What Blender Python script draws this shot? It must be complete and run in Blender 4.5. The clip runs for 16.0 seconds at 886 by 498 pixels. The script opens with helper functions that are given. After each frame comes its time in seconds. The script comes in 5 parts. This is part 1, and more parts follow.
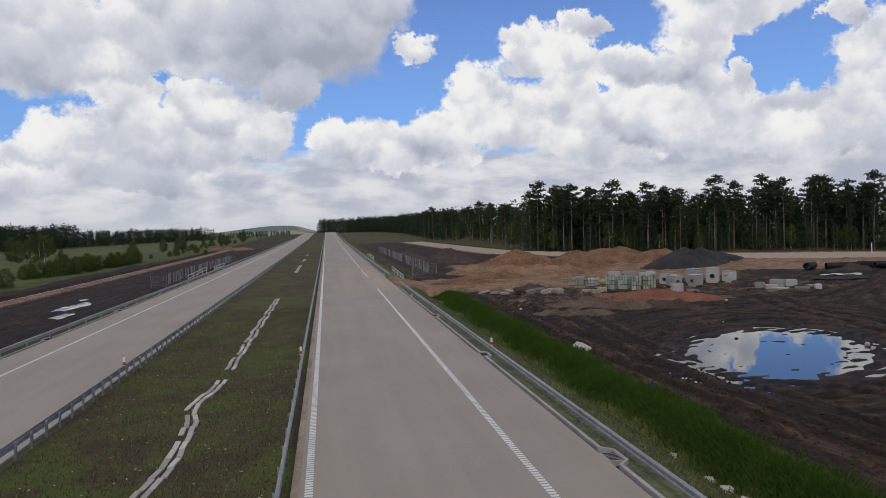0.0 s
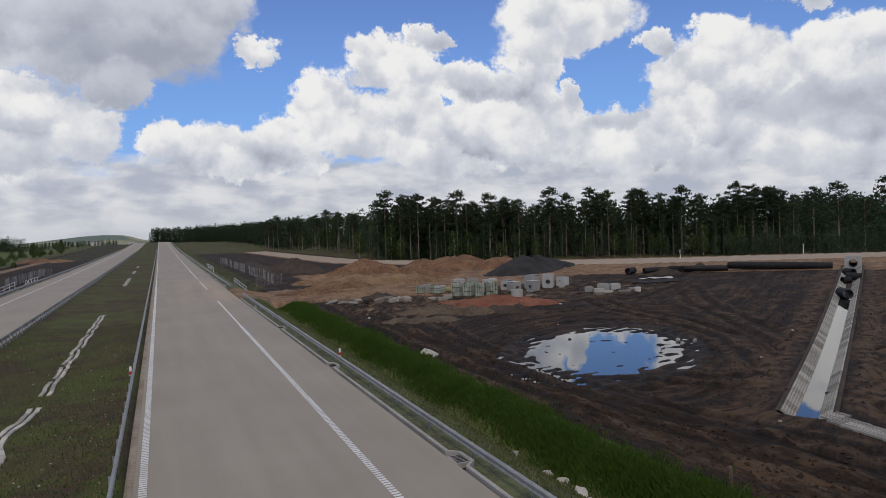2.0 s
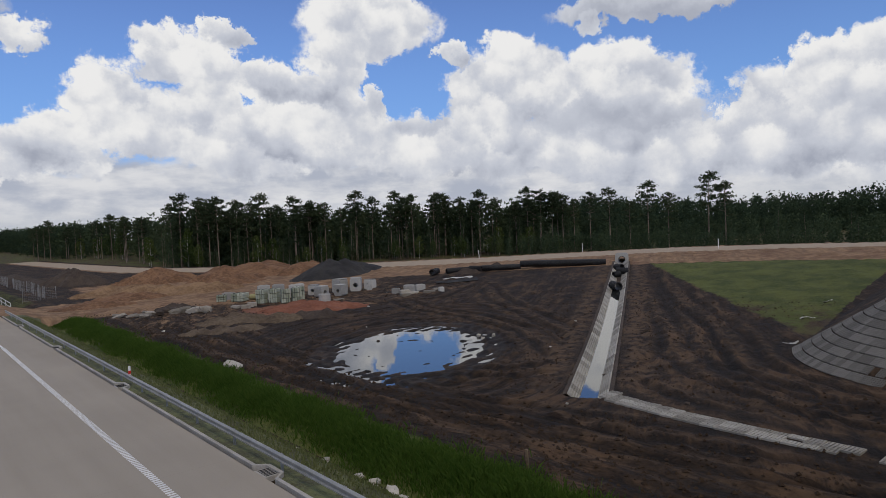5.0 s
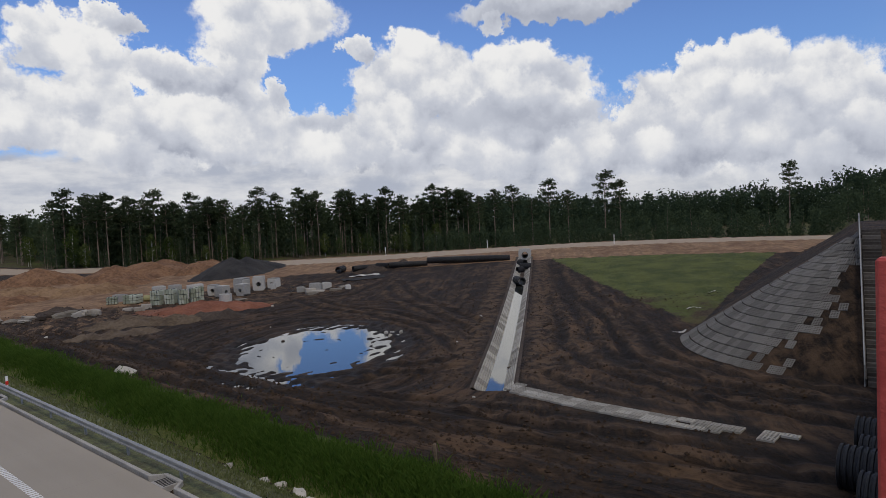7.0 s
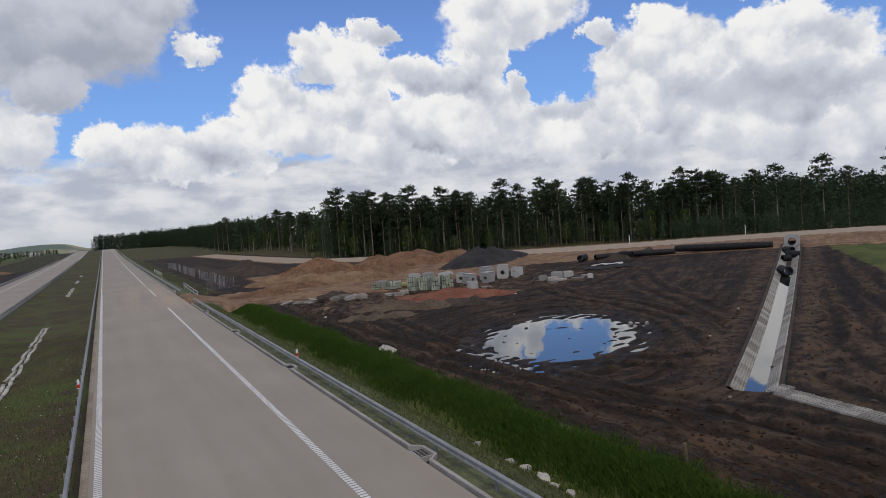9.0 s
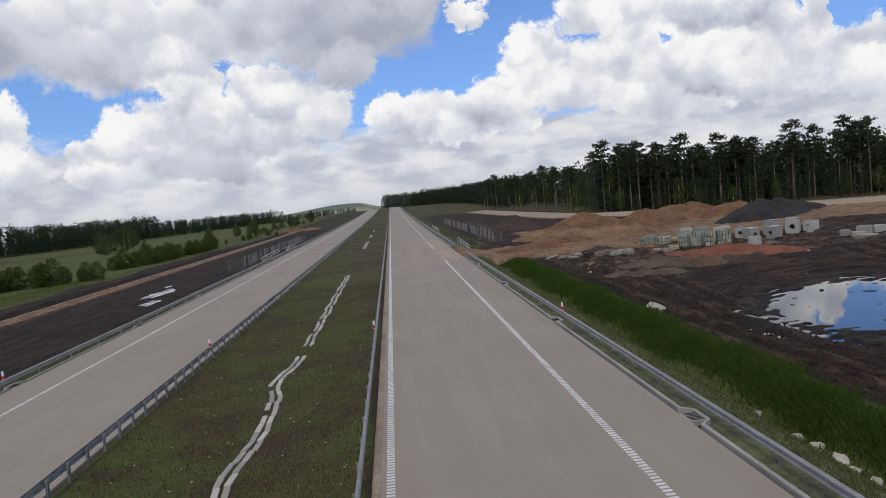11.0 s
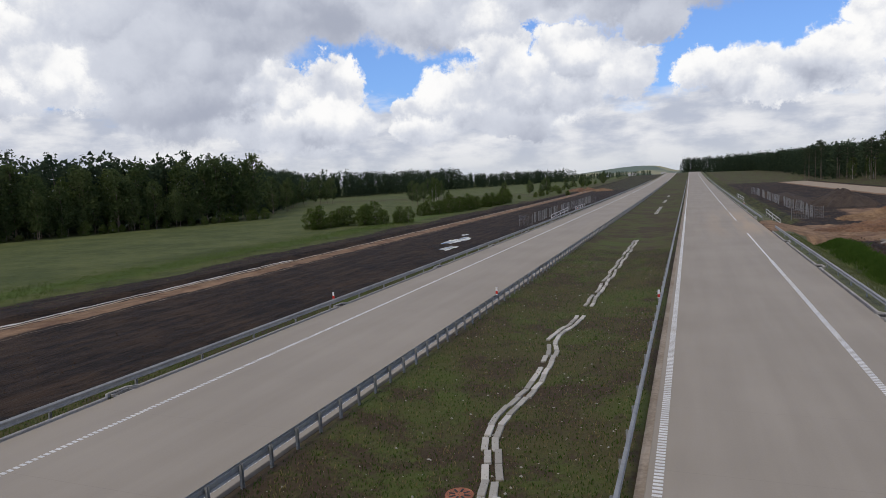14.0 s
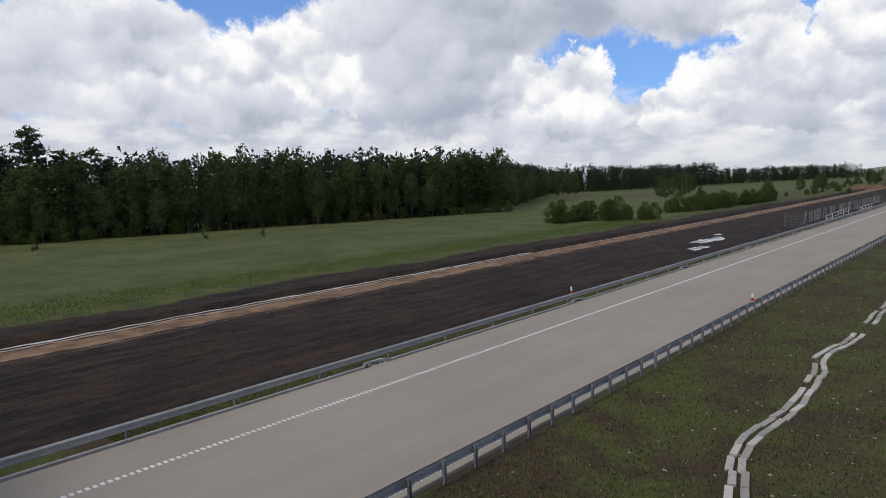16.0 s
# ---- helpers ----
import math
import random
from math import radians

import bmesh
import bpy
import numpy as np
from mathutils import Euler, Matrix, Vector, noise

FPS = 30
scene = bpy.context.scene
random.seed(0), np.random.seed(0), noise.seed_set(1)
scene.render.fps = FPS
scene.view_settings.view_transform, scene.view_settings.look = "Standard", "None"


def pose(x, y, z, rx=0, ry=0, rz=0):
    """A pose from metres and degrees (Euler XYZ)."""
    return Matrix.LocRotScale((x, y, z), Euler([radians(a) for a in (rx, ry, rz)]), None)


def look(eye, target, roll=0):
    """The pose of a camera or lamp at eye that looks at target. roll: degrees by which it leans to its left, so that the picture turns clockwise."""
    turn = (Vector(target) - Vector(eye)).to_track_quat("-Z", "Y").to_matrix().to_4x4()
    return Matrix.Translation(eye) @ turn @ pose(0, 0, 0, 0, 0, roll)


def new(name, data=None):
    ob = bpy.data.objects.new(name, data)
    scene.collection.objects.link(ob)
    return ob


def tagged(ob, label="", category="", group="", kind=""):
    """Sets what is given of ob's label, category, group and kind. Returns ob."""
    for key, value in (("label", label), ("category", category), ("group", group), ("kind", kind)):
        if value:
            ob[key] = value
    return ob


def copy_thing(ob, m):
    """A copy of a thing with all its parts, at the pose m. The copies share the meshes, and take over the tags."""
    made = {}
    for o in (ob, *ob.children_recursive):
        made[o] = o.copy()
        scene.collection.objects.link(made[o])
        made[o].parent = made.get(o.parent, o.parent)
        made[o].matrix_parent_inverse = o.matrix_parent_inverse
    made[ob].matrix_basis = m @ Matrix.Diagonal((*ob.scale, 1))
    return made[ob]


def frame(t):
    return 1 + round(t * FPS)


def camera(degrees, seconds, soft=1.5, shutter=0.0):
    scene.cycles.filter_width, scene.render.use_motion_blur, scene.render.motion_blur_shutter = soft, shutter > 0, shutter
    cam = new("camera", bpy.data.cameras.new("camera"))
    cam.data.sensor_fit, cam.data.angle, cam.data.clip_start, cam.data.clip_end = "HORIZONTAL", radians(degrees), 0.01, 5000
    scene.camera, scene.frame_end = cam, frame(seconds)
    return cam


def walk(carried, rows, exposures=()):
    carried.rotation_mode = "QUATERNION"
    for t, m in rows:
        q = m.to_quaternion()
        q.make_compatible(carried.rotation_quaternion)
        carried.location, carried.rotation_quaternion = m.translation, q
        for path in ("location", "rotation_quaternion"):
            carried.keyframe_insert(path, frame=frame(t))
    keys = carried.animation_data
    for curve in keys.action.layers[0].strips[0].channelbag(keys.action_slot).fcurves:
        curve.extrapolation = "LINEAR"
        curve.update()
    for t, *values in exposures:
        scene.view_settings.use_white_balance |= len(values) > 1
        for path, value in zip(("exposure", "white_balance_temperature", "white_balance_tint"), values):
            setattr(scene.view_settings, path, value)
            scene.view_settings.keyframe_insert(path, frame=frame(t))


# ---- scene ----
cam = camera(68.7, 16.0, soft=0.6)
EYE = (0.0, 0.0, 8.0)
# seconds, yaw, pitch, lean: the camera turns on the spot, on the bridge over the motorway
ROWS = [
    (0.0, -10.16, -2.14, -1.80),
    (0.5, -13.51, -2.22, -1.87),
    (1.0, -16.76, -2.04, -1.33),
    (1.5, -20.32, -1.91, -1.23),
    (2.0, -23.58, -1.76, -1.81),
    (2.5, -27.25, -1.30, -1.79),
    (3.0, -30.75, -0.65, -2.02),
    (3.5, -34.27, -1.18, -2.12),
    (4.0, -37.36, -2.34, -2.76),
    (4.5, -39.00, -2.27, -2.52),
    (5.0, -40.52, -2.07, -2.41),
    (5.2, -41.39, -2.41, -2.49),
    (6.2, -46.20, -2.55, -2.40),
    (6.95, -48.75, -2.70, -2.55),
    (7.3, -48.25, -2.75, -2.70),
    (7.5, -47.44, -3.06, -3.07),
    (8.0, -41.72, -2.79, -4.49),
    (8.5, -33.56, -2.12, -4.30),
    (9.0, -27.59, -2.46, -4.08),
    (9.5, -22.76, -2.64, -4.39),
    (11.8, 4.30, -4.65, -6.39),
    (12.0, 5.95, -4.37, -6.41),
    (12.5, 10.72, -4.34, -5.17),
    (13.0, 13.02, -5.13, -4.02),
    (13.5, 16.81, -5.50, -2.62),
    (14.0, 21.03, -6.10, -2.76),
    (14.5, 25.06, -6.04, -2.21),
    (15.0, 31.01, -5.93, -1.87),
    (15.5, 37.31, -5.90, -1.98),
    (16.0, 42.12, -5.71, -2.22),
]
walk(cam, [(t, pose(*EYE, 90 + p, 0, y) @ pose(0, 0, 0, 0, 0, r)) for t, y, p, r in ROWS],
     exposures=[(0.0, -0.15), (3.5, -0.22), (7.5, -0.2), (9.5, -0.12), (12.5, -0.02), (16.0, 0.04)])

# ---- light ----
SUN_AZ, SUN_EL = radians(-160), radians(50)  # clockwise from +y
world = bpy.data.worlds.new("sky")
scene.world = world
world.use_nodes = True


class Nodes:
    """Short hand for building node trees."""

    def __init__(self, tree):
        self.t = tree
        tree.nodes.clear()

    def add(self, kind, ins=(), **props):
        n = self.t.nodes.new(kind)
        for k, v in props.items():
            setattr(n, k, v)
        for k, v in (ins.items() if isinstance(ins, dict) else enumerate(ins)):
            if v is None:
                continue
            if isinstance(v, bpy.types.NodeSocket):
                self.t.links.new(v, n.inputs[k])
            else:
                n.inputs[k].default_value = v
        return n

    def m(self, op, a, b=None, c=None, clamp=False):
        return self.add("ShaderNodeMath", (a, b, c), operation=op, use_clamp=clamp).outputs[0]

    def v(self, op, a, b=None):
        n = self.add("ShaderNodeVectorMath", (a, b), operation=op)
        return n.outputs["Value" if op in ("LENGTH", "DISTANCE", "DOT_PRODUCT") else "Vector"]

    def step(self, x, a, b, lo=0.0, hi=1.0):
        return self.add("ShaderNodeMapRange", (x, a, b, lo, hi), interpolation_type="SMOOTHSTEP").outputs[0]

    def mix(self, fac, a, b, mode="MIX"):
        n = self.add("ShaderNodeMix", {0: fac}, data_type="RGBA", blend_type=mode, clamp_factor=True)
        for k, val in ((6, a), (7, b)):
            if isinstance(val, bpy.types.NodeSocket):
                self.t.links.new(val, n.inputs[k])
            else:
                n.inputs[k].default_value = (*val, 1) if len(val) == 3 else val
        return n.outputs[2]

    def noise(self, vec, scale, detail=4.0, rough=0.55, out=0, distort=0.0):
        return self.add("ShaderNodeTexNoise", {"Vector": vec, "Scale": scale, "Detail": detail, "Roughness": rough, "Distortion": distort}).outputs[out]


# cumulus heads: bearing and elevation, half width and half height in degrees, greyness
CLOUDS_NORTH = [
    (-21.4, 14.8, 8.4, 4.2, 0.35), (-10.6, 16.7, 6.7, 4.7, 0.3), (-3, 16.2, 9.2, 5, 0.75), (1.8, 18.1, 6.5, 3.7, 0.4),
    (-15.6, 11.7, 3.2, 3.5, 0.1), (-15.4, 8.9, 3.4, 3.2, 0.2), (-19.5, 7, 3.2, 3.3, 0.1), (-22.7, 5.5, 2.5, 2.5, 0.1),
    (-8.6, 9.8, 4.4, 3, 0.15), (-11.5, 7.5, 5.6, 3.5, 0.15), (-14.5, 5.2, 4.7, 2.5, 0.5), (-5.2, 8.7, 3, 2.7, 0.2),
    (-2.3, 12.2, 3.5, 2.2, 0.5), (1.1, 7.5, 2.4, 1.8, 0.1), (5.3, 6.7, 5.2, 2.5, 0.15),
]
CLOUDS_NORTH_EAST = [
    (10.8, 7.5, 4.2, 2.5, 0.15), (13.8, 11.3, 3.3, 2.8, 0.05), (18.1, 14.3, 2.7, 2.1, 0.1), (21.7, 13.4, 3, 3.1, 0),
    (16.5, 8.8, 4.4, 3.2, 0.1), (21.1, 10.2, 3.1, 3.2, 0.25), (26.3, 12.7, 3, 2.3, 0.05), (31.5, 13.9, 2.9, 3.3, 0),
    (29.2, 10, 5.1, 3.5, 0.1), (24.8, 7.3, 7.7, 3.2, 0.2), (33.1, 9, 2.8, 2.5, 0.15), (8, 14.6, 2, 1.4, 0.1),
    (41.6, 14.3, 1.5, 1.2, 0.2), (22.7, 16.6, 1.9, 1.2, 0.3), (35, 10.7, 1.1, 1.9, 0.25),
]
CLOUDS_EAST = [
    (35, 17.3, 6.6, 3.3, 0.1), (47.2, 13.9, 2.6, 2.3, 0), (44.8, 10.8, 4.2, 3.5, 0.05), (49.7, 11.2, 4.1, 3.2, 0.05),
    (55.5, 12.1, 4.7, 2.7, 0.05), (58.6, 10.4, 5.2, 3.2, 0.15), (55.8, 8.6, 8.6, 2.5, 0.65), (34.4, 7.4, 7.1, 2.5, 0.1),
    (40.7, 6.4, 6.2, 2.5, 0.2), (51.5, 6.3, 10.8, 2.7, 0.2), (67, 8.2, 3.2, 3.2, 0.1), (70.6, 10.9, 2.1, 2.2, 0.05),
    (73.8, 10.6, 3, 3, 0.1), (72.7, 7.5, 5.2, 3.5, 0.2), (64.9, 5.3, 10.6, 3.2, 0.25), (42, 14.3, 1.5, 1.2, 0.15),
    (58.8, 17.2, 8.8, 1.3, 0.6), (53.7, 16.2, 0.9, 0.8, 0.3), (79.3, 7.7, 5.4, 4.7, 0.15), (79.2, 3.9, 7.8, 4.2, 0.3),
]
CLOUDS_WEST = [
    (-73.2, 10, 4.8, 4.2, 0.45), (-67.8, 12.4, 8.1, 3.7, 0.4), (-62.7, 10.1, 5, 3.2, 0.15), (-57.4, 10.6, 4.8, 3.2, 0.1),
    (-52.7, 12, 4.5, 4, 0.02), (-50.5, 9.2, 3.6, 3.2, 0.05), (-68.2, 8.2, 6.6, 3.2, 0.3), (-59, 7.4, 9.3, 2.7, 0.45),
    (-42.6, 12.7, 11.7, 5.7, 0.5), (-41.8, 8.1, 7.2, 4.2, 0.7), (-38.1, 14.3, 9.2, 3.2, 0.8), (-35.9, 7.8, 3.2, 1.7, 0.15),
    (-34.9, 9.8, 1.3, 1.4, 0.15), (-29.5, 8.8, 2.5, 2.5, 0), (-31.2, 6.6, 3.8, 2.7, 0.1), (-33.1, 4.8, 8, 1.9, 0.3),
    (-80.2, 9.2, 6.2, 7.2, 0.4), (-41.7, 9.1, 7, 5.7, 0.6), (-33.6, 14.9, 10.1, 3.7, 0.7), (-34.7, 9.2, 2.6, 1.7, 0.2),
]


def build_sky():
    N = Nodes(world.node_tree)
    d = N.add("ShaderNodeTexCoord").outputs["Generated"]
    sky = N.add("ShaderNodeTexSky", sky_type="NISHITA", sun_disc=False, sun_elevation=SUN_EL, sun_rotation=SUN_AZ, altitude=100.0, air_density=1.0, dust_density=0.3, ozone_density=3.0)
    x, y, z = N.add("ShaderNodeSeparateXYZ", (d,)).outputs[:3]
    az = N.m("MULTIPLY", N.m("ARCTAN2", x, y), 57.2958)
    el = N.m("MULTIPLY", N.m("ARCSINE", z), 57.2958)
    p0 = N.add("ShaderNodeCombineXYZ", (az, el, 0.0)).outputs[0]
    big = N.v("SUBTRACT", N.noise(d, 8.0, 3.0, 0.55, 1), (0.5, 0.5, 0.5))
    fine = N.v("SUBTRACT", N.noise(d, 24.0, 8.0, 0.68, 1), (0.5, 0.5, 0.5))
    p = N.v("ADD", p0, N.v("ADD", N.v("MULTIPLY", big, (5.0, 4.0, 0.0)), N.v("MULTIPLY", fine, (5.0, 4.2, 0.0))))
    best, total, weight = None, None, None
    for a, e, ra, re, grey in CLOUDS_NORTH + CLOUDS_NORTH_EAST + CLOUDS_EAST + CLOUDS_WEST:
        q = N.v("MULTIPLY", N.v("SUBTRACT", p, (a, e, -grey)), (1 / ra, 1 / re, 0.02))
        r = N.v("LENGTH", q)
        w = N.m("POWER", 0.02, N.m("MULTIPLY", r, r))
        wq = N.add("ShaderNodeVectorMath", {0: q, "Scale": w}, operation="SCALE").outputs[0]
        if best is None:
            best, total, weight = r, wq, w
        else:
            best = N.m("MINIMUM", best, r)
            total = N.v("ADD", total, wq)
            weight = N.m("ADD", weight, w)
    n = N.add("ShaderNodeVectorMath", {0: total, "Scale": N.m("DIVIDE", 1.0, N.m("MAXIMUM", weight, 0.0005))}, operation="SCALE").outputs[0]
    nx, ny, ng = N.add("ShaderNodeSeparateXYZ", (n,)).outputs[:3]
    grey = N.m("MULTIPLY", ng, 50.0)
    # the rest of the sky: broken cloud round about and a bank low over the horizon
    round_about = N.m("MAXIMUM", N.step(az, 80.0, 100.0), N.step(az, -78.0, -98.0))
    high = N.m("MAXIMUM", round_about, N.step(el, 20.0, 27.0))
    loose = N.m("MULTIPLY", N.step(N.noise(N.v("MULTIPLY", d, (1.0, 1.0, 1.7)), 3.0, 7.0, 0.55), 0.40, 0.58), high)
    wob = N.m("MULTIPLY", N.m("SUBTRACT", N.noise(N.v("MULTIPLY", d, (1.0, 1.0, 3.0)), 7.0, 5.0, 0.6), 0.5), 7.0)
    bank = N.step(N.m("ADD", el, wob), 7.6, 5.6)
    soft = N.noise(d, 9.0, 2.0, 0.5)
    heads = N.step(best, N.m("ADD", 0.97, N.m("MULTIPLY", soft, 0.16)), N.m("ADD", 0.95, N.m("MULTIPLY", soft, -0.24)))
    lump = N.noise(d, 16.0, 6.0, 0.55)
    # billows: round bulges, each lit from above
    bulged = N.v("ADD", d, N.v("MULTIPLY", fine, (0.05, 0.05, 0.05)))
    cell = N.add("ShaderNodeTexVoronoi", {"Vector": bulged, "Scale": 21.0, "Smoothness": 0.6}, feature="SMOOTH_F1")
    lump2 = cell.outputs[0]
    up = N.add("ShaderNodeSeparateXYZ", (N.v("SUBTRACT", bulged, cell.outputs["Position"]),)).outputs[2]
    light = N.m("MULTIPLY", N.m("SUBTRACT", lump, 0.5), 2.0)
    light = N.m("ADD", light, N.m("MULTIPLY", N.m("SUBTRACT", 0.4, lump2), 0.45))
    light = N.m("ADD", light, N.m("MULTIPLY", up, 15.0))
    light = N.m("MULTIPLY", light, N.step(grey, 0.1, 0.6, 1.0, 0.35))
    light = N.m("ADD", light, N.m("ADD", N.m("MULTIPLY", ny, 0.34), N.m("MULTIPLY", nx, -0.10)))
    light = N.m("ADD", light, N.m("MULTIPLY", N.step(best, 0.45, 1.0), 0.18))
    light = N.m("SUBTRACT", N.m("ADD", light, 0.60), N.m("MULTIPLY", grey, 1.15))
    white = N.mix(N.step(light, -0.55, 0.25), (0.39, 0.42, 0.51), (0.63, 0.66, 0.74))
    white = N.mix(N.step(light, 0.1, 0.95), white, (0.97, 0.965, 0.96))
    flat = N.v("MULTIPLY", d, (1.0, 1.0, 3.2))
    low = N.m("ADD", N.noise(flat, 10.0, 6.0, 0.55), N.m("ADD", N.m("MULTIPLY", N.m("SUBTRACT", 0.4, lump2), 0.25), N.m("MULTIPLY", up, 2.2)))
    banked = N.mix(N.step(low, 0.30, 0.68), (0.48, 0.52, 0.62), (0.82, 0.825, 0.85))
    blue = N.v("MULTIPLY", sky.outputs[0], (0.095, 0.105, 0.145))
    blue = N.mix(N.step(el, 22.0, 5.0, 0.0, 0.5), blue, (0.16, 0.40, 0.83))
    col = N.mix(N.m("MULTIPLY", loose, 0.95), blue, N.mix(lump, (0.46, 0.47, 0.50), (0.86, 0.85, 0.83)))
    col = N.mix(bank, col, banked)
    col = N.mix(heads, col, white)
    col = N.mix(N.step(el, 3.2, 0.3, 0.0, 0.6), col, (0.58, 0.61, 0.66))
    bg = N.add("ShaderNodeBackground", (col, 1.0))
    N.t.links.new(bg.outputs[0], N.add("ShaderNodeOutputWorld").inputs[0])


build_sky()
sun = new("sun", bpy.data.lights.new("sun", "SUN"))
sun.data.energy, sun.data.angle, sun.data.color = 1.3, radians(18), (1.0, 0.88, 0.71)
sun.matrix_world = look((math.sin(SUN_AZ) * 100, math.cos(SUN_AZ) * 100, 100 * math.tan(SUN_EL)), (0, 0, 0))

# ---- materials ----
def material(name, paint, rough=0.9, metal=0.0, bump=0.3, spec=0.3, bump_scale=None):
    """A material whose colour (and bump height) paint(N, p) gives, p being the place in metres."""
    mt = bpy.data.materials.new(name)
    mt.use_nodes = True
    N = Nodes(mt.node_tree)
    p = N.add("ShaderNodeNewGeometry").outputs["Position"]
    got = paint(N, p)
    col, height, rgh = (list(got) + [None, None])[:3] if isinstance(got, tuple) else (got, None, None)
    b = N.add("ShaderNodeBsdfPrincipled", {"Roughness": rgh if rgh is not None else rough, "Metallic": metal, "Specular IOR Level": spec})
    if isinstance(col, bpy.types.NodeSocket):
        N.t.links.new(col, b.inputs["Base Color"])
    else:
        b.inputs["Base Color"].default_value = (*col, 1)
    if height is not None:
        bp = N.add("ShaderNodeBump", {"Strength": bump, "Distance": bump_scale or 0.05, "Height": height})
        N.t.links.new(bp.outputs[0], b.inputs["Normal"])
    N.t.links.new(b.outputs[0], N.add("ShaderNodeOutputMaterial").inputs[0])
    return mt


def mottled(c1, c2, s1=0.6, s2=9.0, k=0.5):
    """Two tones mixed by a broad and a fine noise."""
    def paint(N, p):
        a, b = N.noise(p, s1, 3.0), N.noise(p, s2, 4.0, 0.65)
        t = N.m("ADD", N.m("MULTIPLY", a, k), N.m("MULTIPLY", b, 1 - k))
        return N.mix(N.step(t, 0.36, 0.64), c1, c2), b
    return paint


def per_object(c1, c2, s2=6.0, spread=0.25):
    """Two tones with a shift of brightness from object to object."""
    def paint(N, p):
        r = N.add("ShaderNodeObjectInfo").outputs["Random"]
        b = N.noise(p, s2, 3.0, 0.6)
        t = N.m("ADD", N.m("MULTIPLY", r, 0.5), N.m("MULTIPLY", b, 0.6))
        c = N.mix(N.step(t, 0.2, 0.9), c1, c2)
        g = N.m("ADD", N.m("MULTIPLY", r, spread), 1 - spread / 2)
        return N.v("MULTIPLY", c, N.add("ShaderNodeCombineXYZ", (g, g, g)).outputs[0]), b
    return paint


def leafy(c1, c2, spread=0.5):
    """Foliage: tone varies from clump to clump and from tree to tree."""
    def paint(N, p):
        r = N.add("ShaderNodeObjectInfo").outputs["Random"]
        i = N.add("ShaderNodeNewGeometry").outputs["Random Per Island"]
        b = N.noise(p, 0.35, 3.0, 0.6)
        t = N.m("ADD", N.m("MULTIPLY", r, 0.35), N.m("ADD", N.m("MULTIPLY", b, 0.5), N.m("MULTIPLY", i, 0.35)))
        return N.mix(N.step(t, 0.3, 0.9), c1, c2)
    return paint


def leaf_material(name, c1, c2):
    """Thin leaves that let some light through."""
    mt = bpy.data.materials.new(name)
    mt.use_nodes = True
    N = Nodes(mt.node_tree)
    col = leafy(c1, c2)(N, N.add("ShaderNodeNewGeometry").outputs["Position"])
    a, b = N.add("ShaderNodeBsdfDiffuse", {"Color": col}), N.add("ShaderNodeBsdfTranslucent", {"Color": col})
    mx = N.add("ShaderNodeMixShader", (0.4, a.outputs[0], b.outputs[0]))
    N.t.links.new(mx.outputs[0], N.add("ShaderNodeOutputMaterial").inputs[0])
    return mt


def concrete_paint(N, p):
    s = N.v("MULTIPLY", p, (1.0, 0.07, 1.0))
    a, b = N.noise(p, 0.12, 3.0), N.noise(s, 0.9, 4.0)
    fine = N.noise(p, 16.0, 5.0, 0.7)
    t = N.m("ADD", N.m("MULTIPLY", a, 0.45), N.m("ADD", N.m("MULTIPLY", fine, 0.2), N.m("MULTIPLY", b, 0.35)))
    c = N.mix(N.step(t, 0.34, 0.66), (0.300, 0.264, 0.212), (0.356, 0.314, 0.254))
    x, y, z = N.add("ShaderNodeSeparateXYZ", (p,)).outputs[:3]
    # sand carried over the crossing
    sand = N.m("MULTIPLY", N.step(y, 74, 92), N.step(y, 140, 104))
    sand = N.m("MULTIPLY", sand, N.m("MULTIPLY", N.step(x, -1.0, 8.0), N.step(N.noise(s, 0.5, 4.0), 0.36, 0.6)))
    # faint joints between the slabs
    joint = N.m("LESS_THAN", N.m("ABSOLUTE", N.m("SUBTRACT", N.m("FRACT", N.m("MULTIPLY", y, 0.2)), 0.5)), 0.0016)
    c = N.mix(N.m("MULTIPLY", joint, 0.35), c, (0.2, 0.18, 0.16))
    return N.mix(N.m("MULTIPLY", sand, 0.7), c, (0.46, 0.35, 0.24)), fine


M_ROAD = material("road_concrete", concrete_paint, 0.85, bump=0.12, bump_scale=0.01)
M_LINE = material("line_paint", mottled((0.62, 0.62, 0.60), (0.78, 0.78, 0.76), 0.8, 30.0), 0.7)
M_KERB = material("kerb_concrete", mottled((0.31, 0.295, 0.265), (0.43, 0.41, 0.375), 0.7, 12.0), 0.9)
M_STEEL = material("galvanised_steel", mottled((0.27, 0.275, 0.265), (0.37, 0.375, 0.365), 0.5, 5.0), 0.55, 0.3)
M_WIRE = material("dull_wire", mottled((0.2, 0.2, 0.195), (0.3, 0.3, 0.29), 0.5, 5.0), 0.7, 0.2)
M_SAND = material("sand", mottled((0.105, 0.055, 0.029), (0.235, 0.132, 0.072), 0.35, 2.2), 0.95, bump=0.9, bump_scale=0.15)
M_SAND_PALE = material("pale_sand", mottled((0.14, 0.082, 0.042), (0.28, 0.178, 0.098), 0.35, 2.2), 0.95, bump=0.9, bump_scale=0.15)
M_GRAVEL = material("dark_gravel", mottled((0.02, 0.0195, 0.0195), (0.046, 0.044, 0.042), 0.4, 6.0), 0.95, bump=0.6, bump_scale=0.1)
M_SOIL = material("dark_soil", mottled((0.045, 0.034, 0.027), (0.085, 0.065, 0.05), 0.4, 5.0), 0.95, bump=0.6, bump_scale=0.1)
